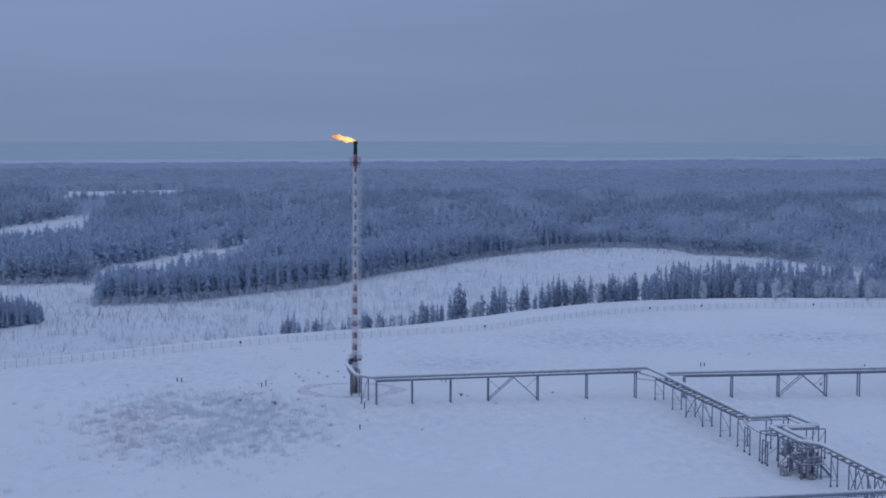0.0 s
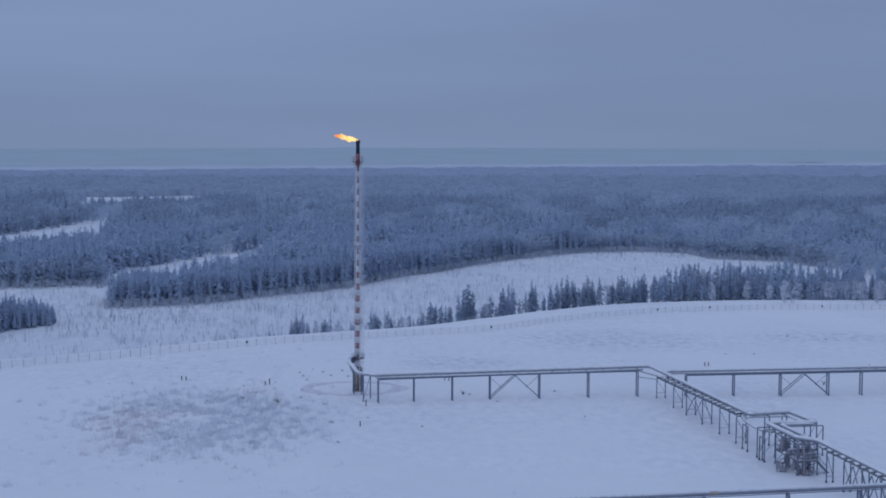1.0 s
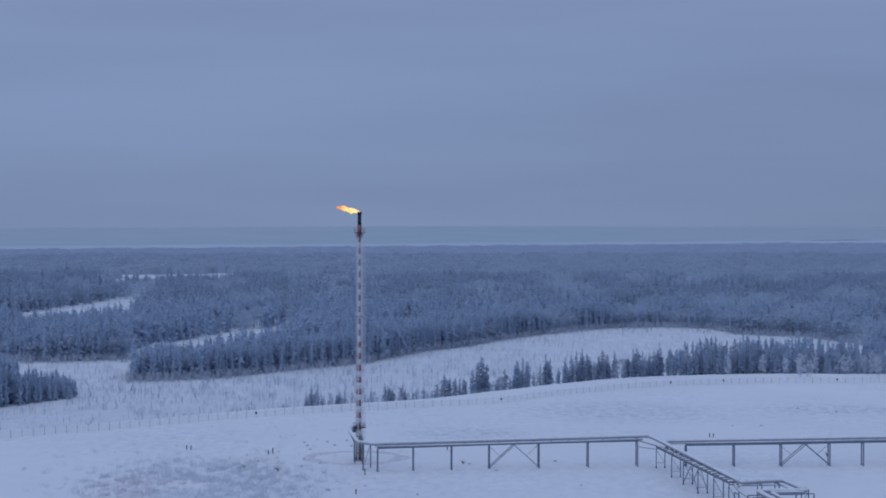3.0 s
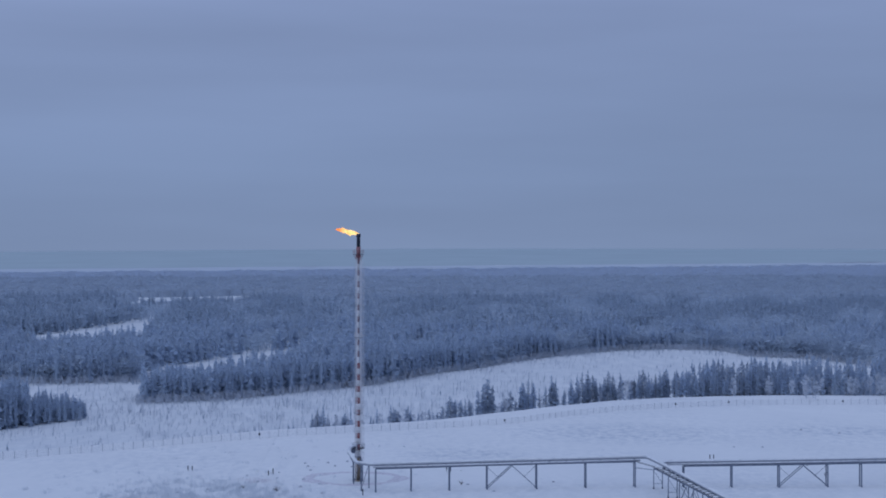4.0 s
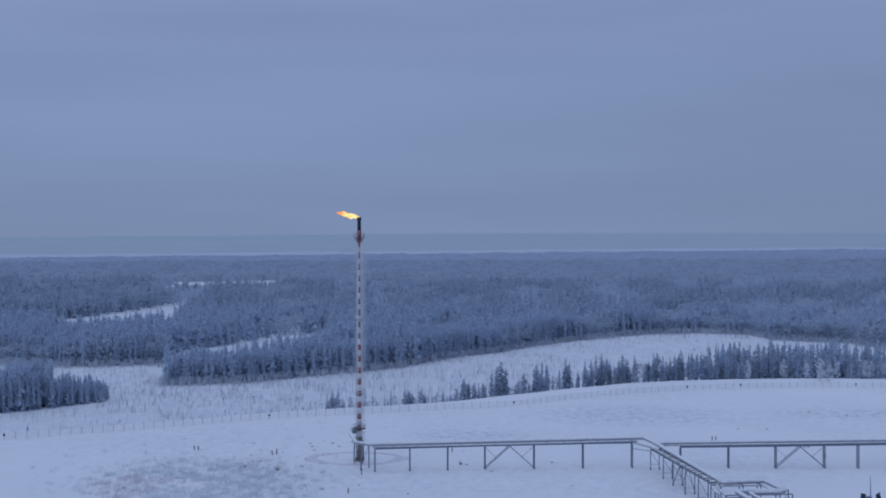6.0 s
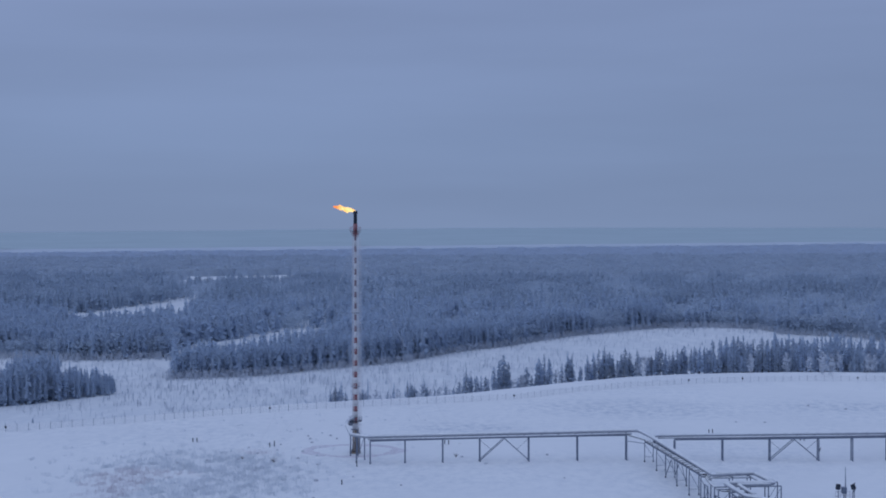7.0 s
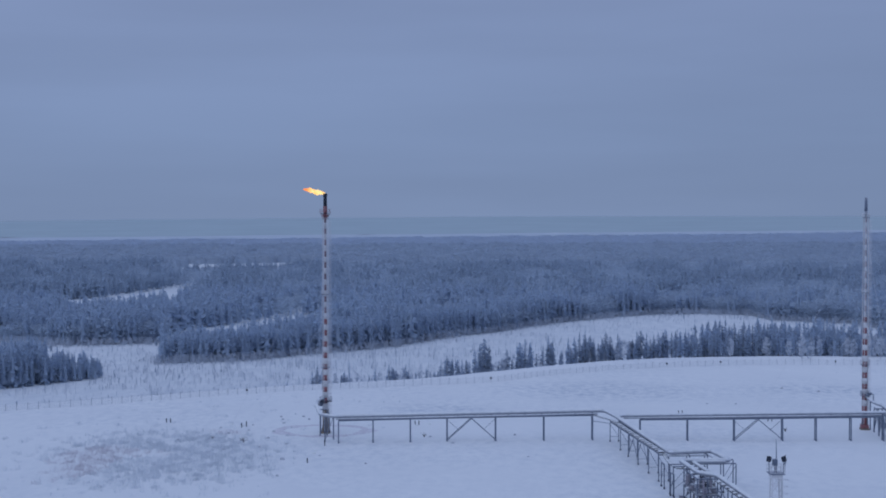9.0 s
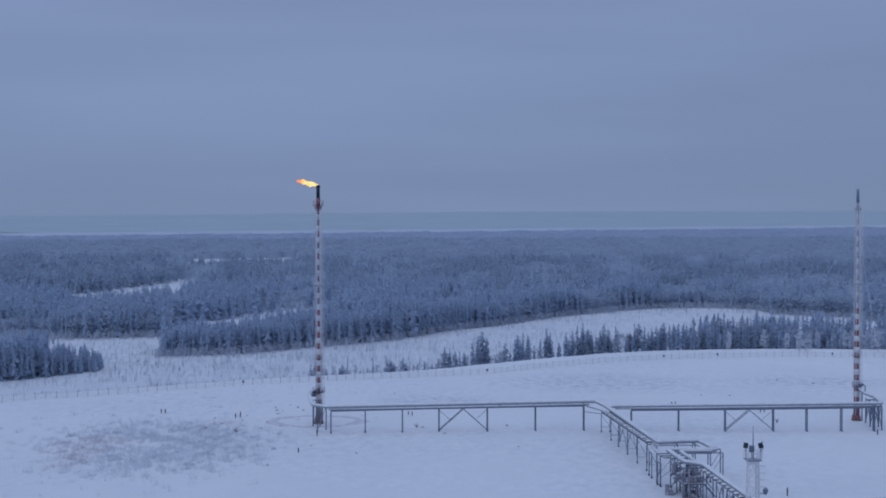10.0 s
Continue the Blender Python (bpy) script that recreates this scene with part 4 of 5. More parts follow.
def wood(name, label, y0, y1, gap, seed, spr, rnd, mats, dark_edge=0.0, wide=0.0, front=0.0, tall=1.0):
    """Trees of two kinds in patches; towards the front edge they stand closer."""
    X, Y, rs = wood_points(y0, y1, gap, seed)
    keep = (waves(X, Y, 90, seed + 50) + 0.6 * waves(X, Y, 35, seed + 51) > -1.25)
    depth = Y - np.interp(X, EX, EY)
    if front:
        keep &= (depth < front) | (rs.uniform(0, 1, len(X)) < 0.45)
    X, Y, depth = X[keep], Y[keep], depth[keep]
    Z = ground_z(X, Y) - 0.3
    far = 1 + 0.0006 * np.maximum(0, Y - 500)
    pick = 0.6 * waves(0.6 * X / far, Y / far, 150, 61) + 0.8 * waves(X / far, Y / far, 70, 62) + 0.9 * waves(X / far, Y / far, 32, 64) + rs.uniform(-0.3, 0.3, len(X))
    pick += dark_edge * np.exp(-depth / 95) * np.interp(X, [-40, 150], [1.0, -0.25])
    pick += 1.3 * np.interp(X, [-230, -60], [1.0, 0.0]) * np.exp(-(depth / 280) ** 2)
    pick -= (3.0 + rs.uniform(-1.2, 1.2, len(X))) * (X < -145) * np.exp(-(depth / 34) ** 2)
    a = pick > 0.12
    n = len(X)
    size = rs.uniform(0.84, 1.08, n) * np.where(rs.uniform(0, 1, n) < 0.14, 1.08 if wide else 1.24, 1.0)
    H = tall * size * np.where(a, 15.5 if wide else 16.5, 13.0 if wide else 11.5) * (1 + (0.04 if wide else 0.14) * waves(X, Y, 110, 63) + (0.04 if wide else 0.10) * waves(X, Y, 45, 65))
    H = np.where(before_glades(X, Y), H * 0.72, H)
    W = (3.5 + 0.75 * H) * rs.uniform(0.8, 1.15, n) * np.where(a, 1.1, 1.5)
    if wide:
        W = wide * rs.uniform(0.8, 1.2, n)
    sets = []
    for shapes, far_shapes, m, sel in ((spr, SPR_L, mats[0], a), (rnd, RND_M, mats[1], ~a)):
        back = sel & (depth >= front) if front else np.zeros(n, bool)
        for sh, k in ((shapes, sel & ~back), (far_shapes, back)):
            if k.any():
                sets.append((sh, m, X[k], Y[k], Z[k], H[k], W[k]))
    return joined(name, label, "forest", sets)


wood("forest", "dense dark spruce wood in the snowy valley", 290, 760, 3.7, 21, SPR, RND, (M_WOOD_NEAR, M_WOOD_RIME_HAZE), 2.0, 0.0, 32.0)
wood("forest", "mixed spruce and frosted birch wood on the valley floor", 760, 1400, 7.2, 22, SPR_L, RND_M, (M_WOOD_MID, M_WOOD_RIME_HAZE), 0.3)
wood("forest", "distant taiga stretching over the flat valley, hazed in its colour", 1400, 2500, 16.6, 23, CL_S, CL_R, (M_TAIGA, M_TAIGA), 0.0, 11.0)
wood("forest", "far taiga reaching up to the frozen river, hazed in its colour", 2500, 3460, 22.0, 24, CL_F, CL_F, (M_WOOD_FAR, M_WOOD_FAR), 0.0, 17.5, 0.0, 0.8)
# the thick of the stand east of the fence, behind its front rows
r = np.random.RandomState(12)
X = r.uniform(142, 232, 150)
Y = np.interp(X, TX, TY) + r.uniform(58, 125, 150)
hgt = r.uniform(5.0, 9.5, 150) - ground_z(X, Y)
joined("spruce_stand", "closed stand of frosted spruces behind the fence rows", "forest", [(SPR, M_WOOD_NEAR, X, Y, ground_z(X, Y) - 0.3, hgt, hgt * r.uniform(0.8, 1.15, 150))])
# the hazy wooded ridge beyond the river
bx, by = np.linspace(-3400, 3400, 120), np.linspace(3702, 4650, 14)
BX, BY = np.meshgrid(bx, by)
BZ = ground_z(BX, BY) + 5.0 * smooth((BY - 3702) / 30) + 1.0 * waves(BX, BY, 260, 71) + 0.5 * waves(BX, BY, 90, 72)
k = np.arange(BX.size).reshape(BX.shape)
ridge = Shape().add(np.stack([BX, BY, BZ], -1).reshape(-1, 3).tolist(), np.stack([k[:-1, :-1], k[:-1, 1:], k[1:, 1:], k[1:, :-1]], -1).reshape(-1, 4).tolist())
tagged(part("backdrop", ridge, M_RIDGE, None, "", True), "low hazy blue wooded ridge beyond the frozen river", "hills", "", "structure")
# a separate dark copse west of the site, in two masses
rs = np.random.RandomState(9)
cx = rs.uniform(-245, -138, 620)
cy = np.interp(cx, [-245, -173, -141], [145, 204, 240]) + 50 * rs.uniform(0, 1, 620) ** 1.3
side = cx + 0.34 * (cy - 238)
keep = side < -141
cx, cy, side = cx[keep], cy[keep], side[keep]
ch = rs.uniform(0.8, 1.08, len(cx)) * np.interp(side, [-215, -196, -190, -184, -176, -168, -164, -150, -141], [16, 15, 13, 17.5, 18.5, 17, 11, 9.5, 5.5]) * (1 + 0.10 * waves(cx, cy, 20, 97))
joined("copse", "small dark spruce copse on the snowy slope", "forest", [(SPR, M_WOOD_NEAR, cx, cy, ground_z(cx, cy) - 0.3, ch, (4 + 0.6 * ch) * rs.uniform(0.85, 1.2, len(cx)))])

# ---------------------------------------------------------------- flare stacks


def flare_stack(name, label, x, y, lit):
    z0 = gz(x, y)
    ob = thing(name, label, "flare stack", "flare stacks", pose(x, y, z0))
    part("foundation", Shape().slab(-1.1, 1.1, -1.1, 1.1, -0.2, 0.45), M_BROWN, ob, "low concrete and steel footing")
    if not lit:
        part("plinth", Shape().slab(-0.95, 0.95, -0.95, 0.95, 0.4, 1.35), M_RED, ob, "red-brown square plinth")
    part("base_section", Shape().tube([(0, 0, 0.3), (0, 0, 6.2)], [0.78, 0.72], 18), M_BROWN if lit else M_RED, ob, "rust-stained lower shell", True)
    part("base_flange", Shape().ring((0, 0, 0.45), 0.74, 1.0, 0, 0.14), M_DARK, ob)
    # alternating bands up to the tip
    z, k = 6.2, 0
    while z < 53.5:
        h = 1.42
        r = 0.62 if z < 22 else (0.44 if z < 28 else 0.30)
        r1 = r - 0.012
        part("red_band" if k % 2 else "white_band", Shape().tube([(0, 0, z), (0, 0, z + h)], [r, r1], 16), (M_RED if z < 28 else M_RED_DULL if lit else M_RED_PALE) if k % 2 else M_WHITE, ob, "", True)
        if k % 4 == 0:
            part("flange", Shape().ring((0, 0, z), r - 0.05, r + 0.13, -0.06, 0.06, 16), M_WHITE, ob)
        z += h
        k += 1
    part("red_band" if lit else "top_section", Shape().tube([(0, 0, z), (0, 0, 57.2)], 0.52 if lit else 0.34, 16), M_RED if lit else M_PIPE, ob, "", True)
    if lit:
        part("tip", Shape().tube([(0, 0, 57.2), (0, 0, 59.6), (0, 0, 59.7), (0, 0, 60.4)], [0.46, 0.44, 0.56, 0.54], 16), M_DARK, ob, "soot-black burner tip", True)
    else:
        part("tip", Shape().tube([(0, 0, 55.9), (0, 0, 57.6), (0, 0, 57.8), (0, 0, 59.4)], [0.40, 0.38, 0.34, 0.33], 14), M_STEEL, ob, "plain grey burner tip", True)
    # platforms with rails
    for zp, ro, mat in ((8.0 if lit else 8.7, 1.6 if lit else 1.15, M_STEEL), (16.6, 1.15, M_WHITE), (35.0, 1.0, M_WHITE), (55.3 if lit else 54.2, 0.95 + 0.4 * lit, M_RED if lit else M_WHITE)):
        deck = part("platform", Shape().ring((0, 0, zp), 0.45, ro, 0, 0.1, 16), M_DARK if lit and (zp > 50 or zp < 10) else M_STEEL, ob)
        for e in (0.55, 1.1):
            part("rail", Shape().ring((0, 0, zp), ro - 0.05, ro, e, e + 0.06, 16), mat, deck)
        for i in range(8):
            a = i * math.pi / 4
            cx, cy = (ro - 0.03) * math.cos(a), (ro - 0.03) * math.sin(a)
            part("stanchion", Shape().beam((cx, cy, zp + 0.08), (cx, cy, zp + 1.15), 0.06), mat, deck)
    if lit:
        for i in range(6):
            a = i * math.pi / 3
            part("strut", Shape().beam((1.15 * math.cos(a), 1.15 * math.sin(a), 55.3), (0.5 * math.cos(a), 0.5 * math.sin(a), 53.9), 0.12), M_RED, ob)
    # ladder with safety hoops
    ladder = part("ladder", Shape().beam((0.82, -0.22, 1.0), (0.74, -0.22, 55.0), 0.09).beam((0.82, 0.22, 1.0), (0.74, 0.22, 55.0), 0.09), M_WHITE, ob, "caged white ladder")
    rungs = Shape()
    for i in range(90):
        zz = 1.4 + i * 0.6
        rungs.beam((0.80, -0.22, zz), (0.80, 0.22, zz), 0.04)
    part("rungs", rungs, M_WHITE, ladder)
    cage = Shape()
    for i in range(34):
        zz = 4.0 + i * 1.5
        pts = [(0.78 + 0.72 * math.sin(t), -0.38 * math.cos(t) , zz) for t in np.linspace(0, math.pi, 7)]
        cage.tube(pts, 0.035, 4)
    for t in (0.6, 1.57, 2.5):
        cage.beam((0.78 + 0.72 * math.sin(t), -0.38 * math.cos(t), 4.0), (0.74 + 0.72 * math.sin(t), -0.38 * math.cos(t), 53.5), 0.04)
    part("safety_cage", cage, M_WHITE, ladder)
    # small pilot gas lines up the other side
    for a, rp in ((2.3, 0.06), (3.3, 0.08), (4.3, 0.06), (5.6, 0.07)):
        px, py = 0.74 * math.cos(a), 0.74 * math.sin(a)
        part("pilot_line", Shape().tube([(px, py, 0.2), (px, py, 30), (px * 0.85, py * 0.85, 54.5)], rp, 6), M_WHITE, ob, "thin white pilot gas line")
    # guys in three directions at two heights
    for zt, reach in ((50.6, 30.0), (28.0, 26.0)):
        for a in (35, 155, 275):
            c, s = math.cos(radians(a)), math.sin(radians(a))
            gx_, gy_ = reach * c, reach * s
            g0 = gz(x + gx_, y + gy_) - z0
            pts = []
            for i in range(13):
                t = i / 12
                pts.append((0.5 * c + (gx_ - 0.5 * c) * t, 0.5 * s + (gy_ - 0.5 * s) * t, zt + (g0 + 0.15 - zt) * t - 1.4 * math.sin(math.pi * t)))
            guy = part("guy_wire", Shape().tube(pts, 0.022, 4), M_GUY, ob, "thin frosted steel guy wire")
            part("anchor", Shape().slab(gx_ - 0.4, gx_ + 0.4, gy_ - 0.4, gy_ + 0.4, g0 - 0.3, g0 + 0.22), M_SNOW, guy, "snow-covered concrete anchor")
    # junction box and nozzle near the base
    if lit:
        part("junction_box", Shape().slab(-1.5, -0.7, -0.75, -0.2, 6.9, 8.4), M_STEEL, ob)
        part("bypass_pipe", Shape().bent_tube([(-0.5, -0.4, 7.6), (-1.75, -0.9, 7.5), (-1.8, -1.3, 6.2), (-0.9, -2.4, 5.0), (-0.9, -2.5, 0.2)], 0.2, 10, 0.6), M_STEEL, ob, "", True)
        part("drain_line", Shape().bent_tube([(0.6, -0.5, 5.4), (1.2, -1.3, 5.2), (1.25, -1.4, 0.2)], 0.14, 8, 0.4), M_STEEL, ob, "", True)
    else:
        part("inlet_valve", Shape().tube([(0.5, -0.3, 9.3), (1.0, -0.47, 9.3), (1.03, -0.48, 9.3), (1.35, -0.58, 9.3), (1.38, -0.59, 9.3), (1.7, -0.7, 9.3)], [0.3, 0.3, 0.5, 0.5, 0.3, 0.3], 12), M_STEEL, ob)
        part("bypass_pipe", Shape().bent_tube([(1.6, -0.7, 9.3), (2.0, -0.8, 9.2), (2.0, -0.9, 7.4), (1.4, -1.6, 7.2)], 0.2, 10, 0.3), M_PIPE, ob, "", True)
        part("drain_line", Shape().bent_tube([(0.6, -0.5, 8.2), (1.1, -1.5, 8.0), (1.1, -1.7, 0.2)], 0.15, 8, 0.4), M_STEEL, ob, "", True)
    part("inlet_nozzle", Shape().tube([(0, -0.2, 8.9), (-0.9, -0.6, 8.7)] if lit else [(0, -0.2, 8.9), (0.9, -0.7, 8.7)], 0.36, 12), M_STEEL, ob, "", True)
    for i in range(4):
        a = radians(45 + 90 * i)
        part("stiffener", Shape().beam((1.15 * math.cos(a), 1.15 * math.sin(a), 0.1), (0.72 * math.cos(a), 0.72 * math.sin(a), 3.4), 0.12, 0.2), M_BROWN if lit else M_STEEL, ob)
    return ob


flare_stack("flare_stack", "tall red-and-white banded flare stack with burning tip", 0.0, 0.0, True)
flare_stack("flare_stack", "tall red-and-white banded flare stack, unlit", 136.4, 18.2, False)

# the flame, blown to one side
fs = Shape()
nf, mf = 26, 12
vs, fc = [], []
for i in range(nf):
    t = i / (nf - 1)
    r = 0.24 + 0.32 * math.sin(math.pi * min(1.0, t * 1.05)) if t < 0.84 else 0.40 * (1 - t) / 0.16
    r = max(0.03, r * (1.0 + 0.30 * math.sin(t * 21.0) * t))
    cx = 0.1 - 5.7 * t
    cz = 60.3 + 1.3 * t + 0.12 * math.sin(t * 11.0) * t
    cy = 0.2 * math.sin(t * 6) * t
    for j in range(mf):
        a = 2 * math.pi * j / mf
        k = r * (1 + 0.24 * math.sin(3 * a + t * 16) + 0.16 * math.sin(5 * a - t * 27))
        vs.append((cx + 0.3 * r * math.cos(a * 2) * t, cy + k * math.cos(a) * 0.9, cz + k * math.sin(a)))
for i in range(nf - 1):
    for j in range(mf):
        a, b = i * mf + j, i * mf + (j + 1) % mf
        fc.append((a, b, b + mf, a + mf))
fc += [tuple(range(mf))[::-1], tuple(range((nf - 1) * mf, nf * mf))]
fs.add(vs, fc)
tagged(part("flame", fs, M_FIRE, None, "", True), "bright yellow-orange gas flame blown sideways from the stack tip", "flame")
# ring of bare soil round the lit stack
rg = Shape()
nr_ = 90
vs, fc = [], []
for i in range(nr_):
    a = 2 * math.pi * i / nr_
    rr = 11.4 + 0.25 * math.sin(3 * a) + 0.15 * math.sin(7 * a + 1)
    w = 1.8 + 0.6 * math.sin(5 * a + 2) + 0.3 * math.sin(11 * a) + 0.2 * math.sin(23 * a)
    for q, h in ((-1.0, 0.0), (-0.4, 0.11), (0.3, 0.13), (1.0, 0.0)):
        px, py = (rr + q * w) * math.cos(a) - 1.4, (rr + q * w) * math.sin(a) * 0.78 + 4.0
        vs.append((px, py, gz(px, py) + h - 0.01))
for i in range(nr_):
    for k in range(3):
        j = (i + 1) % nr_
        fc.append((i * 4 + k, j * 4 + k, j * 4 + k + 1, i * 4 + k + 1))
rg.add(vs, fc)
tagged(part("soil_ring", rg, M_SOIL, None, "", True), "low ring of reddish frozen soil round the stack base", "ground", "", "structure")


# stub supports where pipes reach the stacks
def stub_frame(name, label, pts, z_top, mat=None):
    ob = thing(name, label, "pipe support", "", pose(pts[0][0], pts[0][1], 0))
    inv = ob.matrix_basis.inverted()
    for x, y in pts:
        part("leg", leg(Shape(), x, y, z_top - 0.1, 0.26), M_STEEL, ob).matrix_basis = inv
    for a, b in zip(pts, pts[1:]):
        part("cross_beam", Shape().beam((a[0], a[1], z_top), (b[0], b[1], z_top), 0.2), M_STEEL, ob).matrix_basis = inv
        part("brace", Shape().beam((a[0], a[1], 0.3), (b[0], b[1], z_top - 0.3), 0.12), M_STEEL, ob).matrix_basis = inv
    return ob


stub_frame("pipe_support", "steel trestle under the pipe end beside the lit stack", [(2.2, -13.2), (3.6, -9.2)], 6.0)
stub_frame("pipe_support", "steel trestle under the pipe beside the lit stack", [(-0.6, -4.4), (1.2, -4.8)], 6.6)

# ---------------------------------------------------------------- expansion loop supports and valve platform


def portal(name, label, a, b, z, w=0.2):
    ob = thing(name, label, "pipe support", GROUP_RACK, pose(a[0], a[1], 0))
    inv = ob.matrix_basis.inverted()
    for x, y in (a, b):
        part("leg", leg(Shape(), x, y, z - 0.1, w), M_STEEL, ob).matrix_basis = inv
        part("shoe", Shape().tube([(x, y, gz(x, y) - 0.1), (x, y, gz(x, y) + 0.35)], [0.22, 0.17], 8), M_DARK, ob, "dark foot sleeve").matrix_basis = inv
    part("cross_beam", Shape().beam((a[0], a[1], z), (b[0], b[1], z), w), M_STEEL, ob).matrix_basis = inv
    part("brace", Shape().beam((a[0], a[1], 1.4), (b[0], b[1], z - 0.4), 0.08), M_STEEL, ob).matrix_basis = inv
    return ob


PL = "slim steel portal carrying the pipe expansion loop"
portal("pipe_portal", PL, (80.1, -61.4), (80.5, -64.2), 4.95)
portal("pipe_portal", PL, (81.3, -71.2), (81.8, -73.2), 4.6)
portal("pipe_portal", PL, (85.6, -56.0), (86.0, -58.4), 5.85)
portal("pipe_portal", PL, (89.3, -55.0), (89.7, -57.2), 5.85)
portal("pipe_portal", PL, (91.8, -63.0), (94.3, -62.6), 5.85)
portal("pipe_portal", PL, (91.9, -67.3), (94.4, -66.9), 5.85)
portal("pipe_portal", PL, r_at(63.6, -1.9, 0)[:2], r_at(63.6, 1.7, 0)[:2], 5.85)
portal("pipe_portal", PL, r_at(66.0, -1.8, 0)[:2], r_at(66.0, 3.6, 0)[:2], 5.85)

plat = thing("valve_platform", "two-level steel valve platform with railings and pipe columns", "platform", "", pose(*r_at(74, 1.0, 0)))
pinv = plat.matrix_basis.inverted()


def pp(nm, sh, mat=None, par=None, lb=""):
    o = part(nm, sh, mat or M_STEEL, par or plat, lb)
    if par is None:
        o.matrix_basis = pinv
    return o


for s in (68.8, 73.8, 78.8):
    for o in (-0.4, 1.5, 3.4):
        x, y, _ = r_at(s, o, 0)
        pp("column", leg(Shape(), x, y, 5.9, 0.22))
for z in (2.7, 5.8):
    for s in (68.8, 73.8, 78.8):
        pp("cross_beam", Shape().beam(r_at(s, -0.5, z), r_at(s, 3.5, z), 0.2, 0.24))
    for o in (-0.4, 1.5, 3.4):
        pp("beam", Shape().beam(r_at(68.8, o, z + 0.02), r_at(78.8, o, z + 0.02), 0.18, 0.24))
deck = pp("deck", Shape().beam(r_at(69.2, 1.5, 2.88), r_at(79.4, 1.5, 2.88), 4.2, 0.08), M_TRAY, None, "snow-dusted grating deck")
for o in (-0.6, 3.6):
    for e in (0.55, 1.1):
        pp("rail", Shape().beam(r_at(69.2, o, 2.92 + e), r_at(79.4, o, 2.92 + e), 0.06), M_STEEL, deck)
for e in (0.55, 1.1):
    pp("rail", Shape().beam(r_at(79.4, -0.6, 2.92 + e), r_at(79.4, 3.6, 2.92 + e), 0.06), M_STEEL, deck)
for s in np.linspace(69.2, 79.4, 8):
    for o in (-0.6, 3.6):
        pp("stanchion", Shape().beam(r_at(s, o, 2.9), r_at(s, o, 4.05), 0.06), M_STEEL, deck)
for k, (s0, s1, o) in enumerate(((68.8, 73.8, -0.4), (73.8, 78.8, -0.4), (68.8, 73.8, 3.4), (73.8, 78.8, 3.4))):
    pp("brace", Shape().beam(r_at(s0, o, 0.3), r_at(s1, o, 2.4), 0.12))
    pp("brace", Shape().beam(r_at(s0, o, 5.6), r_at(s1, o, 3.1), 0.12))
for s in (68.8, 78.8):
    pp("brace", Shape().beam(r_at(s, -0.4, 0.3), r_at(s, 1.5, 2.4), 0.1))
    pp("brace", Shape().beam(r_at(s, 3.4, 0.3), r_at(s, 1.5, 2.4), 0.1))
stair = pp("stair", Shape().beam(r_at(76.0, 3.7, 2.8), r_at(76.9, 6.0, 0.1), 0.08, 0.24).beam(r_at(77.0, 3.7, 2.8), r_at(77.9, 6.0, 0.1), 0.08, 0.24))
for i in range(9):
    t = (i + 0.5) / 9
    pp("tread", Shape().beam(r_at(76.0 + 0.9 * t, 3.7 + 2.3 * t, 2.8 - 2.7 * t), r_at(77.0 + 0.9 * t, 3.7 + 2.3 * t, 2.8 - 2.7 * t), 0.28, 0.05), M_TRAY, stair)
for e in (0.0, 1.0):
    pp("handrail", Shape().beam(r_at(76.0 + e, 3.7, 3.8), r_at(76.9 + e, 6.0, 1.1), 0.06), M_STEEL, stair)


def gate_valve(s, o, z, size, mat):
    x, y, _ = r_at(s, o, 0)
    ob = thing("gate_valve", "rust-brown flanged gate valve with a handwheel on the platform", "valve", "valves on the platform", pose(x, y, z))
    body = part("body", Shape().tube([(0, 0, -0.1), (0, 0, 0.35), (0, 0, 0.8), (0, 0, 1.0)], [0.30 * size, 0.46 * size, 0.40 * size, 0.22 * size], 12), mat, ob, "", True)
    for d in (-1, 1):
        part("flange", Shape().tube([(0.5 * size * d, 0, 0.3), (0.62 * size * d, 0, 0.3)], 0.42 * size, 12), mat, body)
        part("spool", Shape().tube([(0.3 * size * d, 0, 0.3), (0.95 * size * d, 0, 0.3)], 0.26 * size, 10), M_PIPE, ob, "", True)
    part("stem", Shape().tube([(0, 0, 0.9), (0, 0, 1.75 * size + 0.2)], 0.07, 6), M_DARK, ob)
    part("handwheel", Shape().ring((0, 0, 1.5 * size + 0.2), 0.30 * size, 0.38 * size, 0, 0.07, 14).beam((-0.32 * size, 0, 1.5 * size + 0.23), (0.32 * size, 0, 1.5 * size + 0.23), 0.05), M_DARK, ob)
    return ob


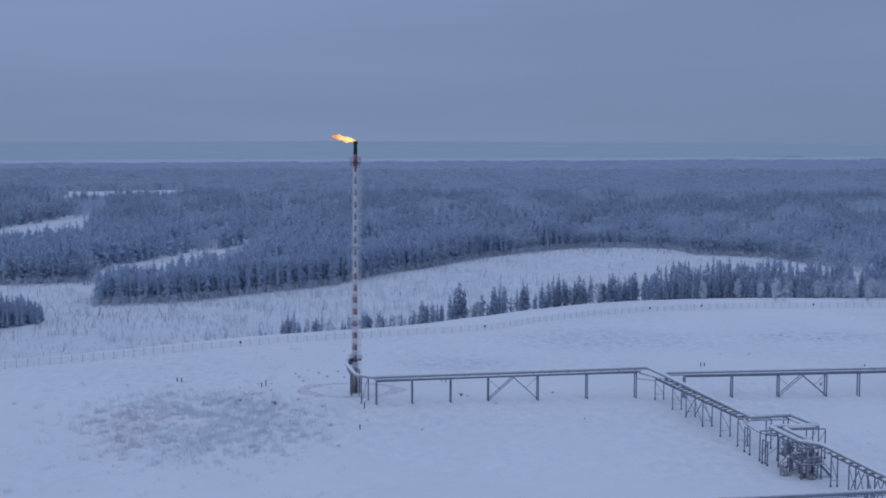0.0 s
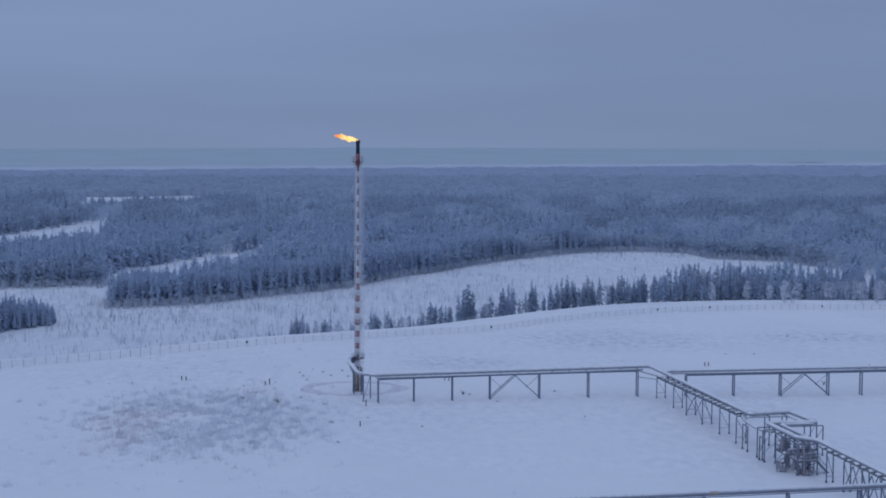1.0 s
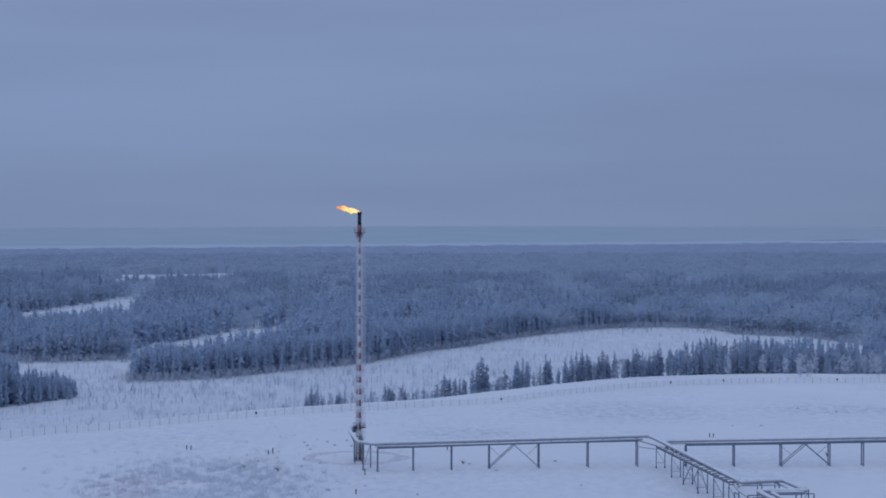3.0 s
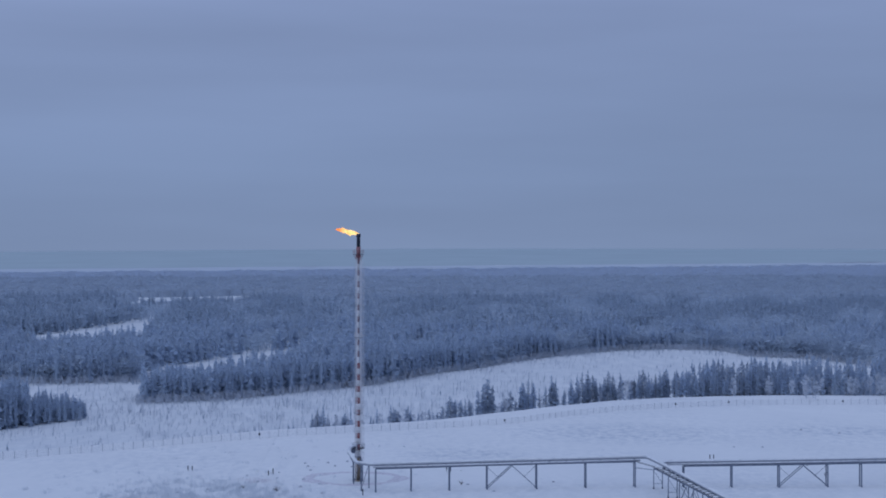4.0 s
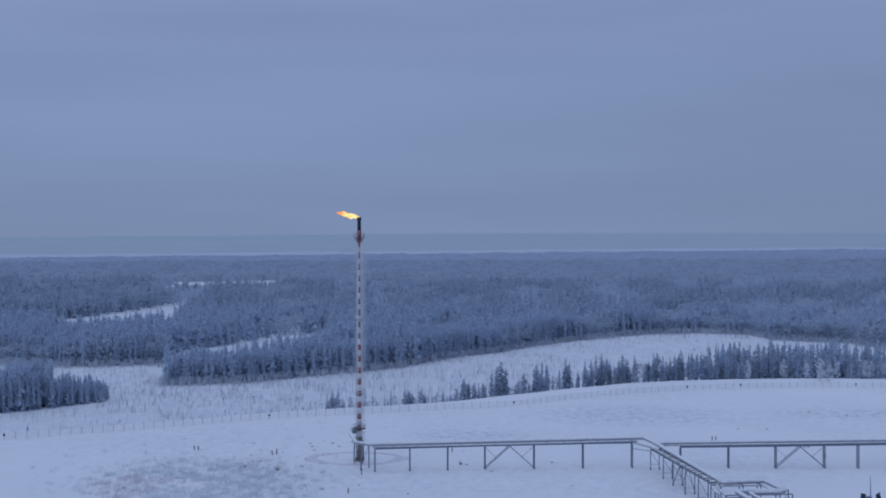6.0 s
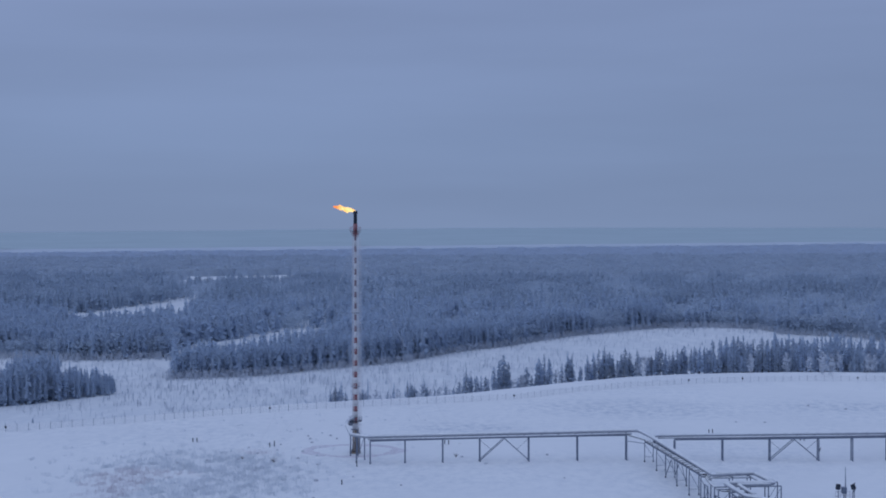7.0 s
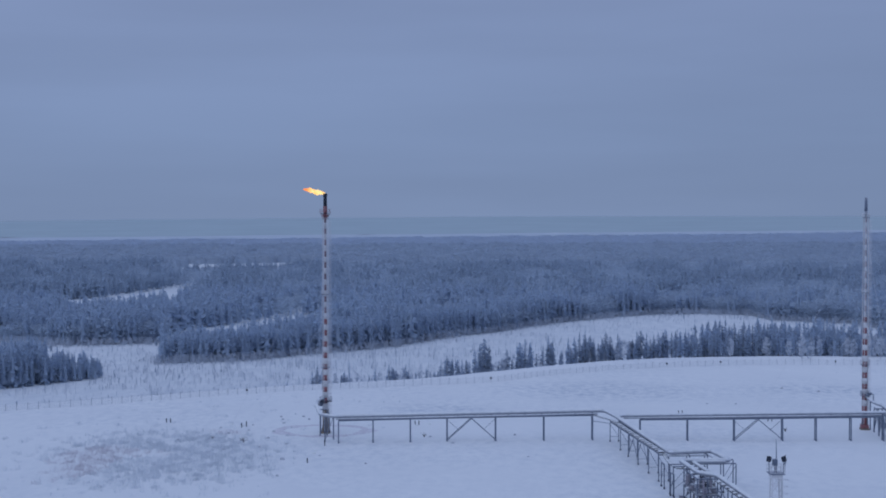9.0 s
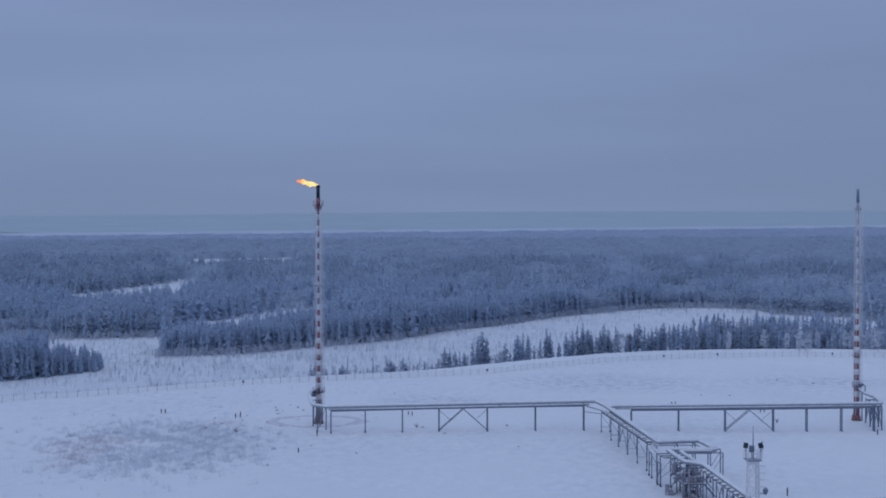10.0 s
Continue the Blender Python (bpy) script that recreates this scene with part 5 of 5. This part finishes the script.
for s, o, z, k in ((70.6, 0.0, 3.0, 1.0), (72.6, 2.2, 3.0, 1.1), (74.9, -0.3, 3.0, 1.2), (76.6, 1.6, 3.0, 1.0), (78.0, 2.8, 3.0, 0.9), (78.6, 1.2, 3.0, 1.0), (77.9, 2.2, 0.1, 1.0), (79.0, 1.4, 0.1, 0.8), (75.6, -1.9, 0.1, 0.9), (77.6, 0.4, 0.1, 0.8)):
    gate_valve(s, o, z, k, M_VALVE)
for k, (s, o) in enumerate(((71.4, 0.9), (73.2, 0.4), (74.2, 2.6), (75.8, 0.8), (76.9, 2.7), (78.1, 0.1), (70.2, 2.6), (77.4, 1.2), (78.9, 2.1), (76.2, 3.0), (79.1, 0.7), (77.8, 3.2))):
    r = (0.14, 0.18, 0.11)[k % 3]
    pipeline("riser_pipe", "upright clad pipe passing through the valve platform", [r_at(s, o, 0.2), r_at(s, o, 5.2), r_at(s - 1.1, o + 0.2, 5.5)], r, 0.5, 0, 9, M_VALVE if k % 3 else M_PIPE)
for k, (s, o, z) in enumerate(((70.0, -0.6, 3.9), (76.0, -0.9, 4.3), (78.6, 0.8, 4.0), (72.2, 1.9, 1.0), (77.2, 1.2, 1.1))):
    pipeline("cross_pipe", "short clad pipe between the risers on the platform", [r_at(s, o, z), r_at(s + (0.2 if k % 2 else -0.2), o + 2.4, z)], 0.18, 0.5, 0, 9)
x, y, _ = r_at(72.0, -0.3, 0)
drum = thing("separator_drum", "grey upright drum with a tapered bottom on the platform", "vessel", "", pose(x, y, 2.9))
part("shell", Shape().tube([(0, 0, 0.0), (0, 0, 0.25), (0, 0, 0.9), (0, 0, 2.3), (0, 0, 2.55), (0, 0, 2.65)], [0.2, 0.25, 0.58, 0.62, 0.5, 0.2], 16), M_VALVE, drum, "", True)
part("nozzle", Shape().tube([(0, 0, 2.6), (0, 0, 3.0)], 0.13, 8), M_STEEL, drum)
part("flange", Shape().ring((0, 0, 2.25), 0.6, 0.7, 0, 0.1, 16), M_STEEL, drum)
for i in range(3):
    a = 2.1 * i + 0.4
    part("leg", Shape().beam((0.6 * math.cos(a), 0.6 * math.sin(a), 0.0), (0.7 * math.cos(a), 0.7 * math.sin(a), 1.2), 0.1), M_STEEL, drum)
x, y, _ = r_at(75.3, -2.6, 0)
cab = thing("control_cabinet", "narrow grey steel control cabinet beside the valve platform", "cabinet", "", pose(x, y, gz(x, y), 0, 0, -10))
part("body", Shape().slab(-0.35, 0.35, -0.3, 0.3, 0.3, 2.0), M_STEEL, cab)
part("door", Shape().slab(-0.29, 0.29, -0.335, -0.29, 0.4, 1.9), M_VALVE, cab, "brownish painted door")
part("roof", Shape().slab(-0.42, 0.42, -0.4, 0.36, 2.0, 2.07), M_TRAY, cab)
for dx in (-0.28, 0.28):
    part("foot", Shape().beam((dx, 0, -0.1), (dx, 0, 0.32), 0.08), M_STEEL, cab)

# ---------------------------------------------------------------- floodlight mast
lx, ly = 89.85, -154.0
lm = thing("floodlight_mast", "white lattice floodlight mast with a railed lamp platform", "light mast", "", pose(lx, ly, gz(lx, ly), 0, 0, 8))
H = 20.0
for cx, cy in ((-1, -1), (1, -1), (1, 1), (-1, 1)):
    part("leg", Shape().beam((cx * 0.95, cy * 0.95, -0.2), (cx * 0.58, cy * 0.58, H), 0.14), M_WHITE, lm)
for i in range(13):
    z0_, z1_ = i * H / 13, (i + 1) * H / 13
    w0, w1 = 0.95 - 0.37 * z0_ / H, 0.95 - 0.37 * z1_ / H
    for k in range(4):
        c = [(-1, -1), (1, -1), (1, 1), (-1, 1)]
        a, b = c[k], c[(k + 1) % 4]
        if i % 2:
            a, b = b, a
        part("lattice_bar", Shape().beam((a[0] * w0, a[1] * w0, z0_), (b[0] * w1, b[1] * w1, z1_), 0.07), M_WHITE, lm)
        part("lattice_bar", Shape().beam((a[0] * w1, a[1] * w1, z1_), (b[0] * w1, b[1] * w1, z1_), 0.06), M_WHITE, lm)
dk = part("platform", Shape().slab(-1.02, 1.02, -1.02, 1.02, H, H + 0.12), M_STEEL, lm, "grey lamp platform")
for e in (0.6, 1.15):
    for a, b in (((-0.98, -0.98), (0.98, -0.98)), ((0.98, -0.98), (0.98, 0.98)), ((0.98, 0.98), (-0.98, 0.98)), ((-0.98, 0.98), (-0.98, -0.98))):
        part("rail", Shape().beam((*a, H + e), (*b, H + e), 0.06), M_WHITE, dk)
for cx in (-0.98, -0.33, 0.33, 0.98):
    for cy in (-0.98, 0.98):
        part("stanchion", Shape().beam((cx, cy, H + 0.1), (cx, cy, H + 1.2), 0.06), M_WHITE, dk)
part("skirt", Shape().slab(-0.75, 0.75, -0.75, 0.75, H - 0.55, H - 0.02), M_WHITE, lm)
part("lightning_rod", Shape().tube([(0.05, 0, H + 0.1), (0.05, 0, H + 2.6), (0.02, 0, H + 4.7)], [0.10, 0.07, 0.03], 8), M_STEEL, lm)
part("control_box", Shape().slab(-0.45, 0.15, -0.3, 0.3, H + 1.1, H + 2.0), M_STEEL, lm)
part("box_post", Shape().beam((-0.15, 0, H + 0.1), (-0.15, 0, H + 1.15), 0.12), M_STEEL, lm)


def floodlight(x, y, z, turn, tilt):
    m = Matrix.Translation((x, y, z)) @ pose(0, 0, 0, tilt, 0, turn)
    m = m @ Matrix.Scale(0.68, 4)
    lamp = part("floodlight", Shape().slab(-0.42, 0.42, -0.16, 0.16, -0.5, 0.5), M_DARK, lm, "dark boxy floodlight head")
    lamp.matrix_basis = m
    part("bezel", Shape().slab(-0.46, 0.46, -0.20, -0.14, -0.54, 0.54), M_DARK, lamp)
    part("visor", Shape().slab(-0.44, 0.44, -0.42, -0.16, 0.50, 0.55), M_DARK, lamp)
    part("yoke", Shape().beam((0, 0.05, -0.45), (0, 0.12, -1.0), 0.08), M_STEEL, lamp)


for fx, fy, turn in ((-1.0, -0.2, -40), (0.95, -0.3, 35), (1.35, 0.3, 75)):
    floodlight(fx, fy, H + 2.0, turn, -20)
    part("lamp_post", Shape().beam((fx, fy, H + 0.1), (fx, fy, H + 1.55), 0.09), M_STEEL, lm)
part("ladder", Shape().beam((1.1, -0.2, 0.3), (0.85, -0.2, H), 0.06).beam((1.1, 0.2, 0.3), (0.85, 0.2, H), 0.06), M_WHITE, lm)
rg2 = Shape()
for i in range(48):
    rg2.beam((1.05 - 0.25 * i / 48, -0.2, 0.6 + i * 0.4), (1.05 - 0.25 * i / 48, 0.2, 0.6 + i * 0.4), 0.04)
part("rungs", rg2, M_WHITE, lm)
cg = Shape()
for i in range(18):
    zz = 3 + i * 0.95
    cg.tube([(1.0 + 0.75 * math.sin(t), -0.38 * math.cos(t), zz) for t in np.linspace(0, math.pi, 7)], 0.03, 4)
part("safety_cage", cg, M_WHITE, lm)
lo = part("lower_lamp", Shape().tube([(1.65, -0.3, 15.4), (1.65, -0.5, 15.9), (1.65, -0.6, 16.3)], [0.25, 0.38, 0.2], 10), M_STEEL, lm, "snow-capped lower lamp head", True)
part("arm", Shape().beam((0.7, 0, 15.4), (1.65, -0.3, 15.5), 0.09), M_STEEL, lo)

# ---------------------------------------------------------------- perimeter fence
fence = thing("perimeter_fence", "long wire-mesh perimeter fence on steel posts in snow", "fence", "", pose(FENCE[0][0], FENCE[0][1], gz(*FENCE[0])))
finv = fence.matrix_basis.inverted()
seg = np.hypot(np.diff(FX), np.diff(FY))
acc = np.concatenate([[0], np.cumsum(seg)])
NP = int(acc[-1] / 3.0)
fpts = [(float(np.interp(s, acc, FX)), float(np.interp(s, acc, FY))) for s in np.linspace(0, acc[-1], NP)]
post_me = None
for x, y in fpts:
    z = gz(x, y)
    if post_me is None:
        o = part("post", Shape().beam((0, 0, -0.3), (0, 0, 1.85), 0.085).beam((0, -0.25, 2.1), (0, 0.0, 1.82), 0.06).beam((0, 0.25, 2.1), (0, 0.0, 1.82), 0.06), M_STEEL, fence)
        post_me = o.data
    else:
        o = part("post", post_me, None, fence)
    o.matrix_basis = finv @ pose(x, y, z)
mesh = Shape()
for (x0, y0), (x1, y1) in zip(fpts, fpts[1:]):
    z0_, z1_ = gz(x0, y0), gz(x1, y1)
    for e in (0.25, 0.65, 1.05, 1.45, 1.8):
        mesh.beam((x0, y0, z0_ + e), (x1, y1, z1_ + e), 0.024)
    for k in range(1, 6):
        t = k / 6
        xx, yy, zz = x0 + (x1 - x0) * t, y0 + (y1 - y0) * t, z0_ + (z1_ - z0_) * t
        mesh.beam((xx, yy, zz + 0.2), (xx, yy, zz + 1.8), 0.022)
w = part("wire_mesh", mesh, M_WIRE, fence, "frosted wire mesh panels")
w.matrix_basis = finv
w["kind"] = "stuff"
for i in (18, 44, 71, 97, 104, 118):
    if i < len(fpts):
        x, y = fpts[i]
        o = part("sign_plate", Shape().slab(-0.3, 0.3, -0.06, -0.02, 1.0, 1.6), M_DARK, fence, "small dark plate")
        o.matrix_basis = finv @ pose(x, y, gz(x, y))

# ---------------------------------------------------------------- marker posts and small things in the snow


def marker(x, y, h, wide):
    ob = thing("marker_post", "short dark marker post standing in the snow", "marker post", "marker posts in the snow", pose(x, y, gz(x, y)))
    part("shaft", Shape().beam((0, 0, -0.2), (0, 0, h), 0.21), M_DARK, ob)
    part("plate", Shape().slab(-0.12, 0.12, -0.15, -0.11, h * 0.45, h * 0.95), M_DARK, ob)
    return ob


for x, y, h, wd in ((-45.3, 14.0, 1.1, 0.3), (-44.2, 14.0, 1.1, 0.3), (-23.4, 7.5, 1.2, 0.35), (-22.5, 9.0, 1.5, 0.35), (91.0, 41.3, 1.1, 0.35), (92.0, 41.4, 1.1, 0.35), (20.9, 15.8, 1.1, 0.3), (21.9, 15.8, 1.1, 0.3),
                    (3.4, -41.8, 1.1, 0.4), (3.2, -19.0, 1.5, 0.4), (113.8, 30.6, 1.1, 0.3), (114.8, 30.7, 1.1, 0.3), (137.1, -4.6, 1.3, 0.4), (105.2, -79.4, 1.6, 0.12), (135.0, 40.1, 1.0, 0.35)):
    marker(x, y, h, wd)


def boulder(x, y, r, mat, name="snow_clod", label="wind-scoured clod of frozen earth in the snow"):
    rb = random.Random(int(x * 13 + y * 7))
    s = Shape()
    vs = [(0, 0, r * 1.0)]
    n = 9
    for q, z in ((0.55, 0.75), (0.95, 0.25), (1.05, -0.25)):
        for j in range(n):
            a = 2 * math.pi * j / n
            k = r * q * rb.uniform(0.75, 1.2)
            vs.append((k * math.cos(a) * 1.15, k * math.sin(a), r * z * rb.uniform(0.8, 1.2)))
    fcs = [(0, 1 + j, 1 + (j + 1) % n) for j in range(n)]
    for b in range(2):
        for j in range(n):
            u, v = 1 + b * n + j, 1 + b * n + (j + 1) % n
            fcs.append((u, u + n, v + n, v))
    s.add(vs, fcs)
    o = part(name, s, mat, None, "", True)
    o.matrix_basis = pose(x, y, gz(x, y))
    return tagged(o, label, "clod", "clods in the snow")


def dead_shrub(x, y, h, seed):
    """A few crooked bare stems rising from one root."""
    rb = random.Random(seed)
    ob = thing("dead_shrub", "small dark leafless shrub poking out of the snow", "shrub", "dead shrubs in the snow", pose(x, y, gz(x, y)))
    for i in range(7):
        a = 0.9 * i + rb.uniform(-.3, .3)
        q, hh = rb.uniform(0.3, 0.9) * h, rb.uniform(0.5, 1.0) * h
        part("stem", Shape().tube([(0, 0, -0.1), (0.35 * q * math.cos(a), 0.35 * q * math.sin(a), 0.55 * hh), (q * math.cos(a + 0.2), q * math.sin(a + 0.2), hh)], [0.07, 0.05, 0.02], 5), M_BARK, ob)
    return ob


for i, (x, y, h) in enumerate(((-17.4, -15.8, 1.5), (25.4, -3.7, 1.2), (115.7, 13.0, 1.3), (-26.0, -12.0, 0.9))):
    dead_shrub(x, y, h, 40 + i)
for x, y, r in ((-11.9, -22.7, 0.5), (-3.0, -38.5, 0.7), (0.1, -58.0, 0.45), (33.3, -13.0, 0.5), (-18.2, -13.6, 0.7), (47.6, 1.7, 0.5), (137.8, 94.8, 0.6), (100.8, 63.3, 0.5), (127.7, 101.9, 0.6), (109.0, 63.6, 0.5),
                (26.9, -3.9, 0.45), (-9.0, -4.5, 0.4), (-14.0, 15.5, 0.5), (-8.5, 22.0, 0.5), (-11.0, 27.0, 0.55), (-15.5, 21.5, 0.5), (-6.2, 30.0, 0.5), (16.5, -42.0, 0.4), (52.0, -30.0, 0.35), (-24.2, -3.0, 0.55), (-34.0, -14.3, 0.5), (-26.9, -12.2, 0.5), (-13.6, 1.5, 0.55), (-20.5, 3.0, 0.4), (-40.0, -18.7, 0.5), (-10.4, 8.0, 0.45), (-17.0, 26.5, 0.4), (-4.0, 21.0, 0.45), (-21.5, 12.0, 0.4), (-12.8, -9.0, 0.55), (-6.5, -17.5, 0.4), (-28.5, 6.0, 0.4), (-19.5, -27.0, 0.5), (4.5, -33.0, 0.4)):
    boulder(x, y, r * 0.75, M_CLOD)

# ---------------------------------------------------------------- grass, shrubs and saplings


def tuft(rng, k, spread_, h):
    s = Shape()
    for _ in range(k):
        a, q = rng.uniform(0, 6.28), rng.uniform(0.0, spread_)
        x, y = q * math.cos(a), q * math.sin(a)
        b = rng.uniform(0, 6.28)
        hh = h * rng.uniform(0.5, 1.1)
        lx_, ly_ = rng.uniform(-.35, .35) * hh, rng.uniform(-.35, .35) * hh
        w_ = 0.035
        s.add([(x - w_ * math.cos(b), y - w_ * math.sin(b), -0.05), (x + w_ * math.cos(b), y + w_ * math.sin(b), -0.05), (x + lx_, y + ly_, hh)], [(0, 1, 2)])
    return s


rt = random.Random(8)
TUFTS = [tuft(rt, 12, 0.55, 0.62) for _ in range(6)]


def bush(rng):
    """A low leafless bush of a few thin splayed twigs, 1 m high."""
    s = Shape()
    for _ in range(9):
        a, q, h = rng.uniform(0, 6.28), rng.uniform(0.05, 0.5), rng.uniform(0.4, 1.1)
        x, y = rng.gauss(0, 0.3), rng.gauss(0, 0.3)
        b, w_ = rng.uniform(0, 6.28), 0.032
        s.add([(x - w_ * math.cos(b), y - w_ * math.sin(b), -0.08), (x + w_ * math.cos(b), y + w_ * math.sin(b), -0.08), (x + q * math.cos(a), y + q * math.sin(a), h)], [(0, 1, 2)])
    return s


BUSH = [bush(rt) for _ in range(7)]


def scatter(n, x0, x1, y0, y1, seed, thresh, size=30, fine=8):
    r = np.random.RandomState(seed)
    X, Y = r.uniform(x0, x1, n), r.uniform(y0, y1, n)
    m = waves(X, Y, size, seed) + 0.8 * waves(X, Y, fine, seed + 1)
    k = m > thresh
    return X[k], Y[k], r


# the patch of low bushes: an oval, thicker towards its middle, with stragglers on the near side
X, Y, r = scatter(26000, -78, 4, -116, 14, 31, -0.75, 20, 6)
e = ((X + 31 + 0.12 * (Y + 34)) / 27) ** 2 + ((Y + 36) / 38) ** 2
clump = waves(X, Y, 4.6, 34) + 0.7 * waves(X, Y, 2.3, 35)
k = (clump > 0.12 + 0.7 * np.clip(e - 0.25, 0, 1.2)) & (r.uniform(0, 1, len(X)) < 1.25 * np.exp(-0.9 * e ** 1.5)) | (r.uniform(0, 1, len(X)) < 0.30 * np.exp(-1.6 * e ** 2))
k |= ((Y < -40) | (X < -52)) & (waves(X, Y, 9, 33) + 0.8 * clump > 1.35) & (r.uniform(0, 1, len(X)) < 0.35)
X, Y = X[k], Y[k]
hgt = r.uniform(0.35, 1.5, len(X))
red = (((X + 47) / 9) ** 2 + ((Y + 48) / 24) ** 2 < r.uniform(0.4, 1.2, len(X))) | (((X + 42) / 12) ** 2 + ((Y + 34) / 5) ** 2 < 1) | (((X + 22) / 8) ** 2 + ((Y + 1) / 4) ** 2 < 1)
joined("bushes", "low bare frosted bushes poking through the snow", "bush", [
    (BUSH, M_GRASS, X[~red], Y[~red], ground_z(X, Y)[~red], hgt[~red], hgt[~red] * 1.2), (BUSH, M_GRASS_RED, X[red], Y[red], ground_z(X, Y)[red], hgt[red], hgt[red] * 1.2)])
X, Y, r = scatter(1500, -110, 190, -110, 160, 37, 1.05, 40, 9)
X2, Y2, r2 = scatter(5200, -62, 14, -4, 74, 38, 0.95, 14, 5)
X, Y = np.append(X, X2), np.append(Y, Y2)
k = Y < np.interp(X, FX, FY) - 3
X, Y = X[k], Y[k]
hgt = r.uniform(0.3, 0.8, len(X))
joined("grass_wisps", "sparse dry grass wisps scattered over the snowfield", "grass", [(TUFTS, M_GRASS, X, Y, ground_z(X, Y), hgt, hgt * 1.2)])
# a thicker patch of grass under the fence line
X, Y, r = scatter(6000, 20, 190, 55, 150, 39, -0.1, 26, 7)
k = (((X - 75) / 42) ** 2 + ((Y - 92) / 26) ** 2 < r.uniform(0.2, 1.0, len(X))) | (((X - 140) / 26) ** 2 + ((Y - 98) / 16) ** 2 < r.uniform(0.3, 1.6, len(X)))
X, Y = X[k], Y[k]
hgt = r.uniform(0.15, 0.38, len(X))
joined("grass_wisps", "thin frosted grass on the rise below the fence", "grass", [(TUFTS, M_GRASS, X, Y, ground_z(X, Y), hgt, hgt * 1.4)])
# shrubs and saplings on the slope and in the glades
def wand(rng):
    """A thin stem with a few raised twigs, 1 m high."""
    s = Shape()
    for _ in range(13):
        f, a, q = rng.uniform(0.05, 0.75), rng.uniform(0, 6.28), rng.uniform(0.10, 0.26)
        ca, sa = math.cos(a), math.sin(a)
        s.add([(-sa * .026, ca * .026, f), (sa * .026, -ca * .026, f), (ca * q, sa * q, f + q * rng.uniform(0.8, 1.6))], [(0, 1, 2)])
    return s


TW = [wand(rt) for _ in range(6)]
for s in TW:
    s.add([(-.026, 0, -.1), (.026, 0, -.1), (0, 0, 1.0), (0, .026, -.1), (0, -.026, -.1)], [(0, 1, 2), (3, 4, 2)])
SAP = [spruce_low(rt, 5, 3) for _ in range(4)]
X, Y, r = scatter(42000, -330, 260, 60, 640, 41, -0.15, 60, 14)
d = Y - np.interp(X, FX, FY)
foot = np.interp(X, EX, EY) - Y
near_wood = np.exp(-(foot / 70) ** 2)
k = (d > 35 + 45 * r.uniform(0, 1, len(X)) ** 2) & (foot > 3) & ((X < 30) | (d > 90)) & (r.uniform(0, 1, len(X)) < np.where(X < -60, 0.42, 0.36) + 0.4 * near_wood)
X, Y, near_wood = X[k], Y[k], near_wood[k]
hgt = r.uniform(0.8, 3.2, len(X)) * (0.8 + 0.8 * near_wood * r.uniform(0, 1, len(X)))
c = r.uniform(0, 1, len(X)) < 0.02
joined("shrubs", "bare frosted shrubs and saplings dotting the slope", "shrub", [(TW, M_SHRUB, X[~c], Y[~c], ground_z(X, Y)[~c], hgt[~c], hgt[~c]), (SAP, M_WOOD_RIME_HAZE, X[c], Y[c], ground_z(X, Y)[c], hgt[c] * 1.1, hgt[c] * 1.2)])
# tall frosted saplings standing thinly over the slope behind the spruces
X, Y, r = scatter(9000, -70, 175, 185, 430, 43, 0.1, 42, 13)
k = (Y < np.interp(X, EX, EY) - 12) & (Y > np.interp(X, [-70, 20, 90, 175], [190, 195, 235, 275])) & (r.uniform(0, 1, len(X)) < np.interp(Y, [200, 320, 430], [0.9, 0.6, 0.25]))
X, Y = X[k], Y[k]
hgt = r.uniform(2.0, 6.5, len(X)) * r.uniform(0.6, 1.0, len(X))
joined("saplings", "thin pale frosted birch saplings scattered over the slope", "sapling", [(TW, M_SAPLING, X, Y, ground_z(X, Y), hgt, hgt * 0.75)])
# low scrub along the foot of the great wood
r = np.random.RandomState(77)
X = r.uniform(-260, 260, 4200)
Y = np.interp(X, EX, EY) + 1.0 - 16 * r.uniform(0, 1, 4200) ** 2
hgt = r.uniform(1.2, 5.0, 4200)
c = r.uniform(0, 1, 4200) < 0.5
joined("edge_scrub", "pale frosted scrub along the foot of the spruce wood", "shrub", [(TW, M_SHRUB, X[c], Y[c], ground_z(X, Y)[c], hgt[c], hgt[c] * 1.3), (RND_M, M_SHRUB, X[~c], Y[~c], ground_z(X, Y)[~c], hgt[~c], hgt[~c] * 1.1)])

# a denser thicket between the copse and the wood
X, Y = r.uniform(-165, -60, 1300), r.uniform(185, 320, 1300)
k = waves(X, Y, 40, 91) + 0.6 * waves(X, Y, 12, 92) > -0.1
X, Y = X[k], Y[k]
hgt = r.uniform(0.8, 3.6, len(X))
c = r.uniform(0, 1, len(X)) < 0.6
joined("thicket", "pale bare birch scrub beside the spruce copse", "shrub", [(TW, M_SHRUB, X[c], Y[c], ground_z(X, Y)[c], hgt[c], hgt[c] * 1.3), (RND_M, M_SHRUB, X[~c], Y[~c], ground_z(X, Y)[~c], hgt[~c], hgt[~c] * 0.8)])
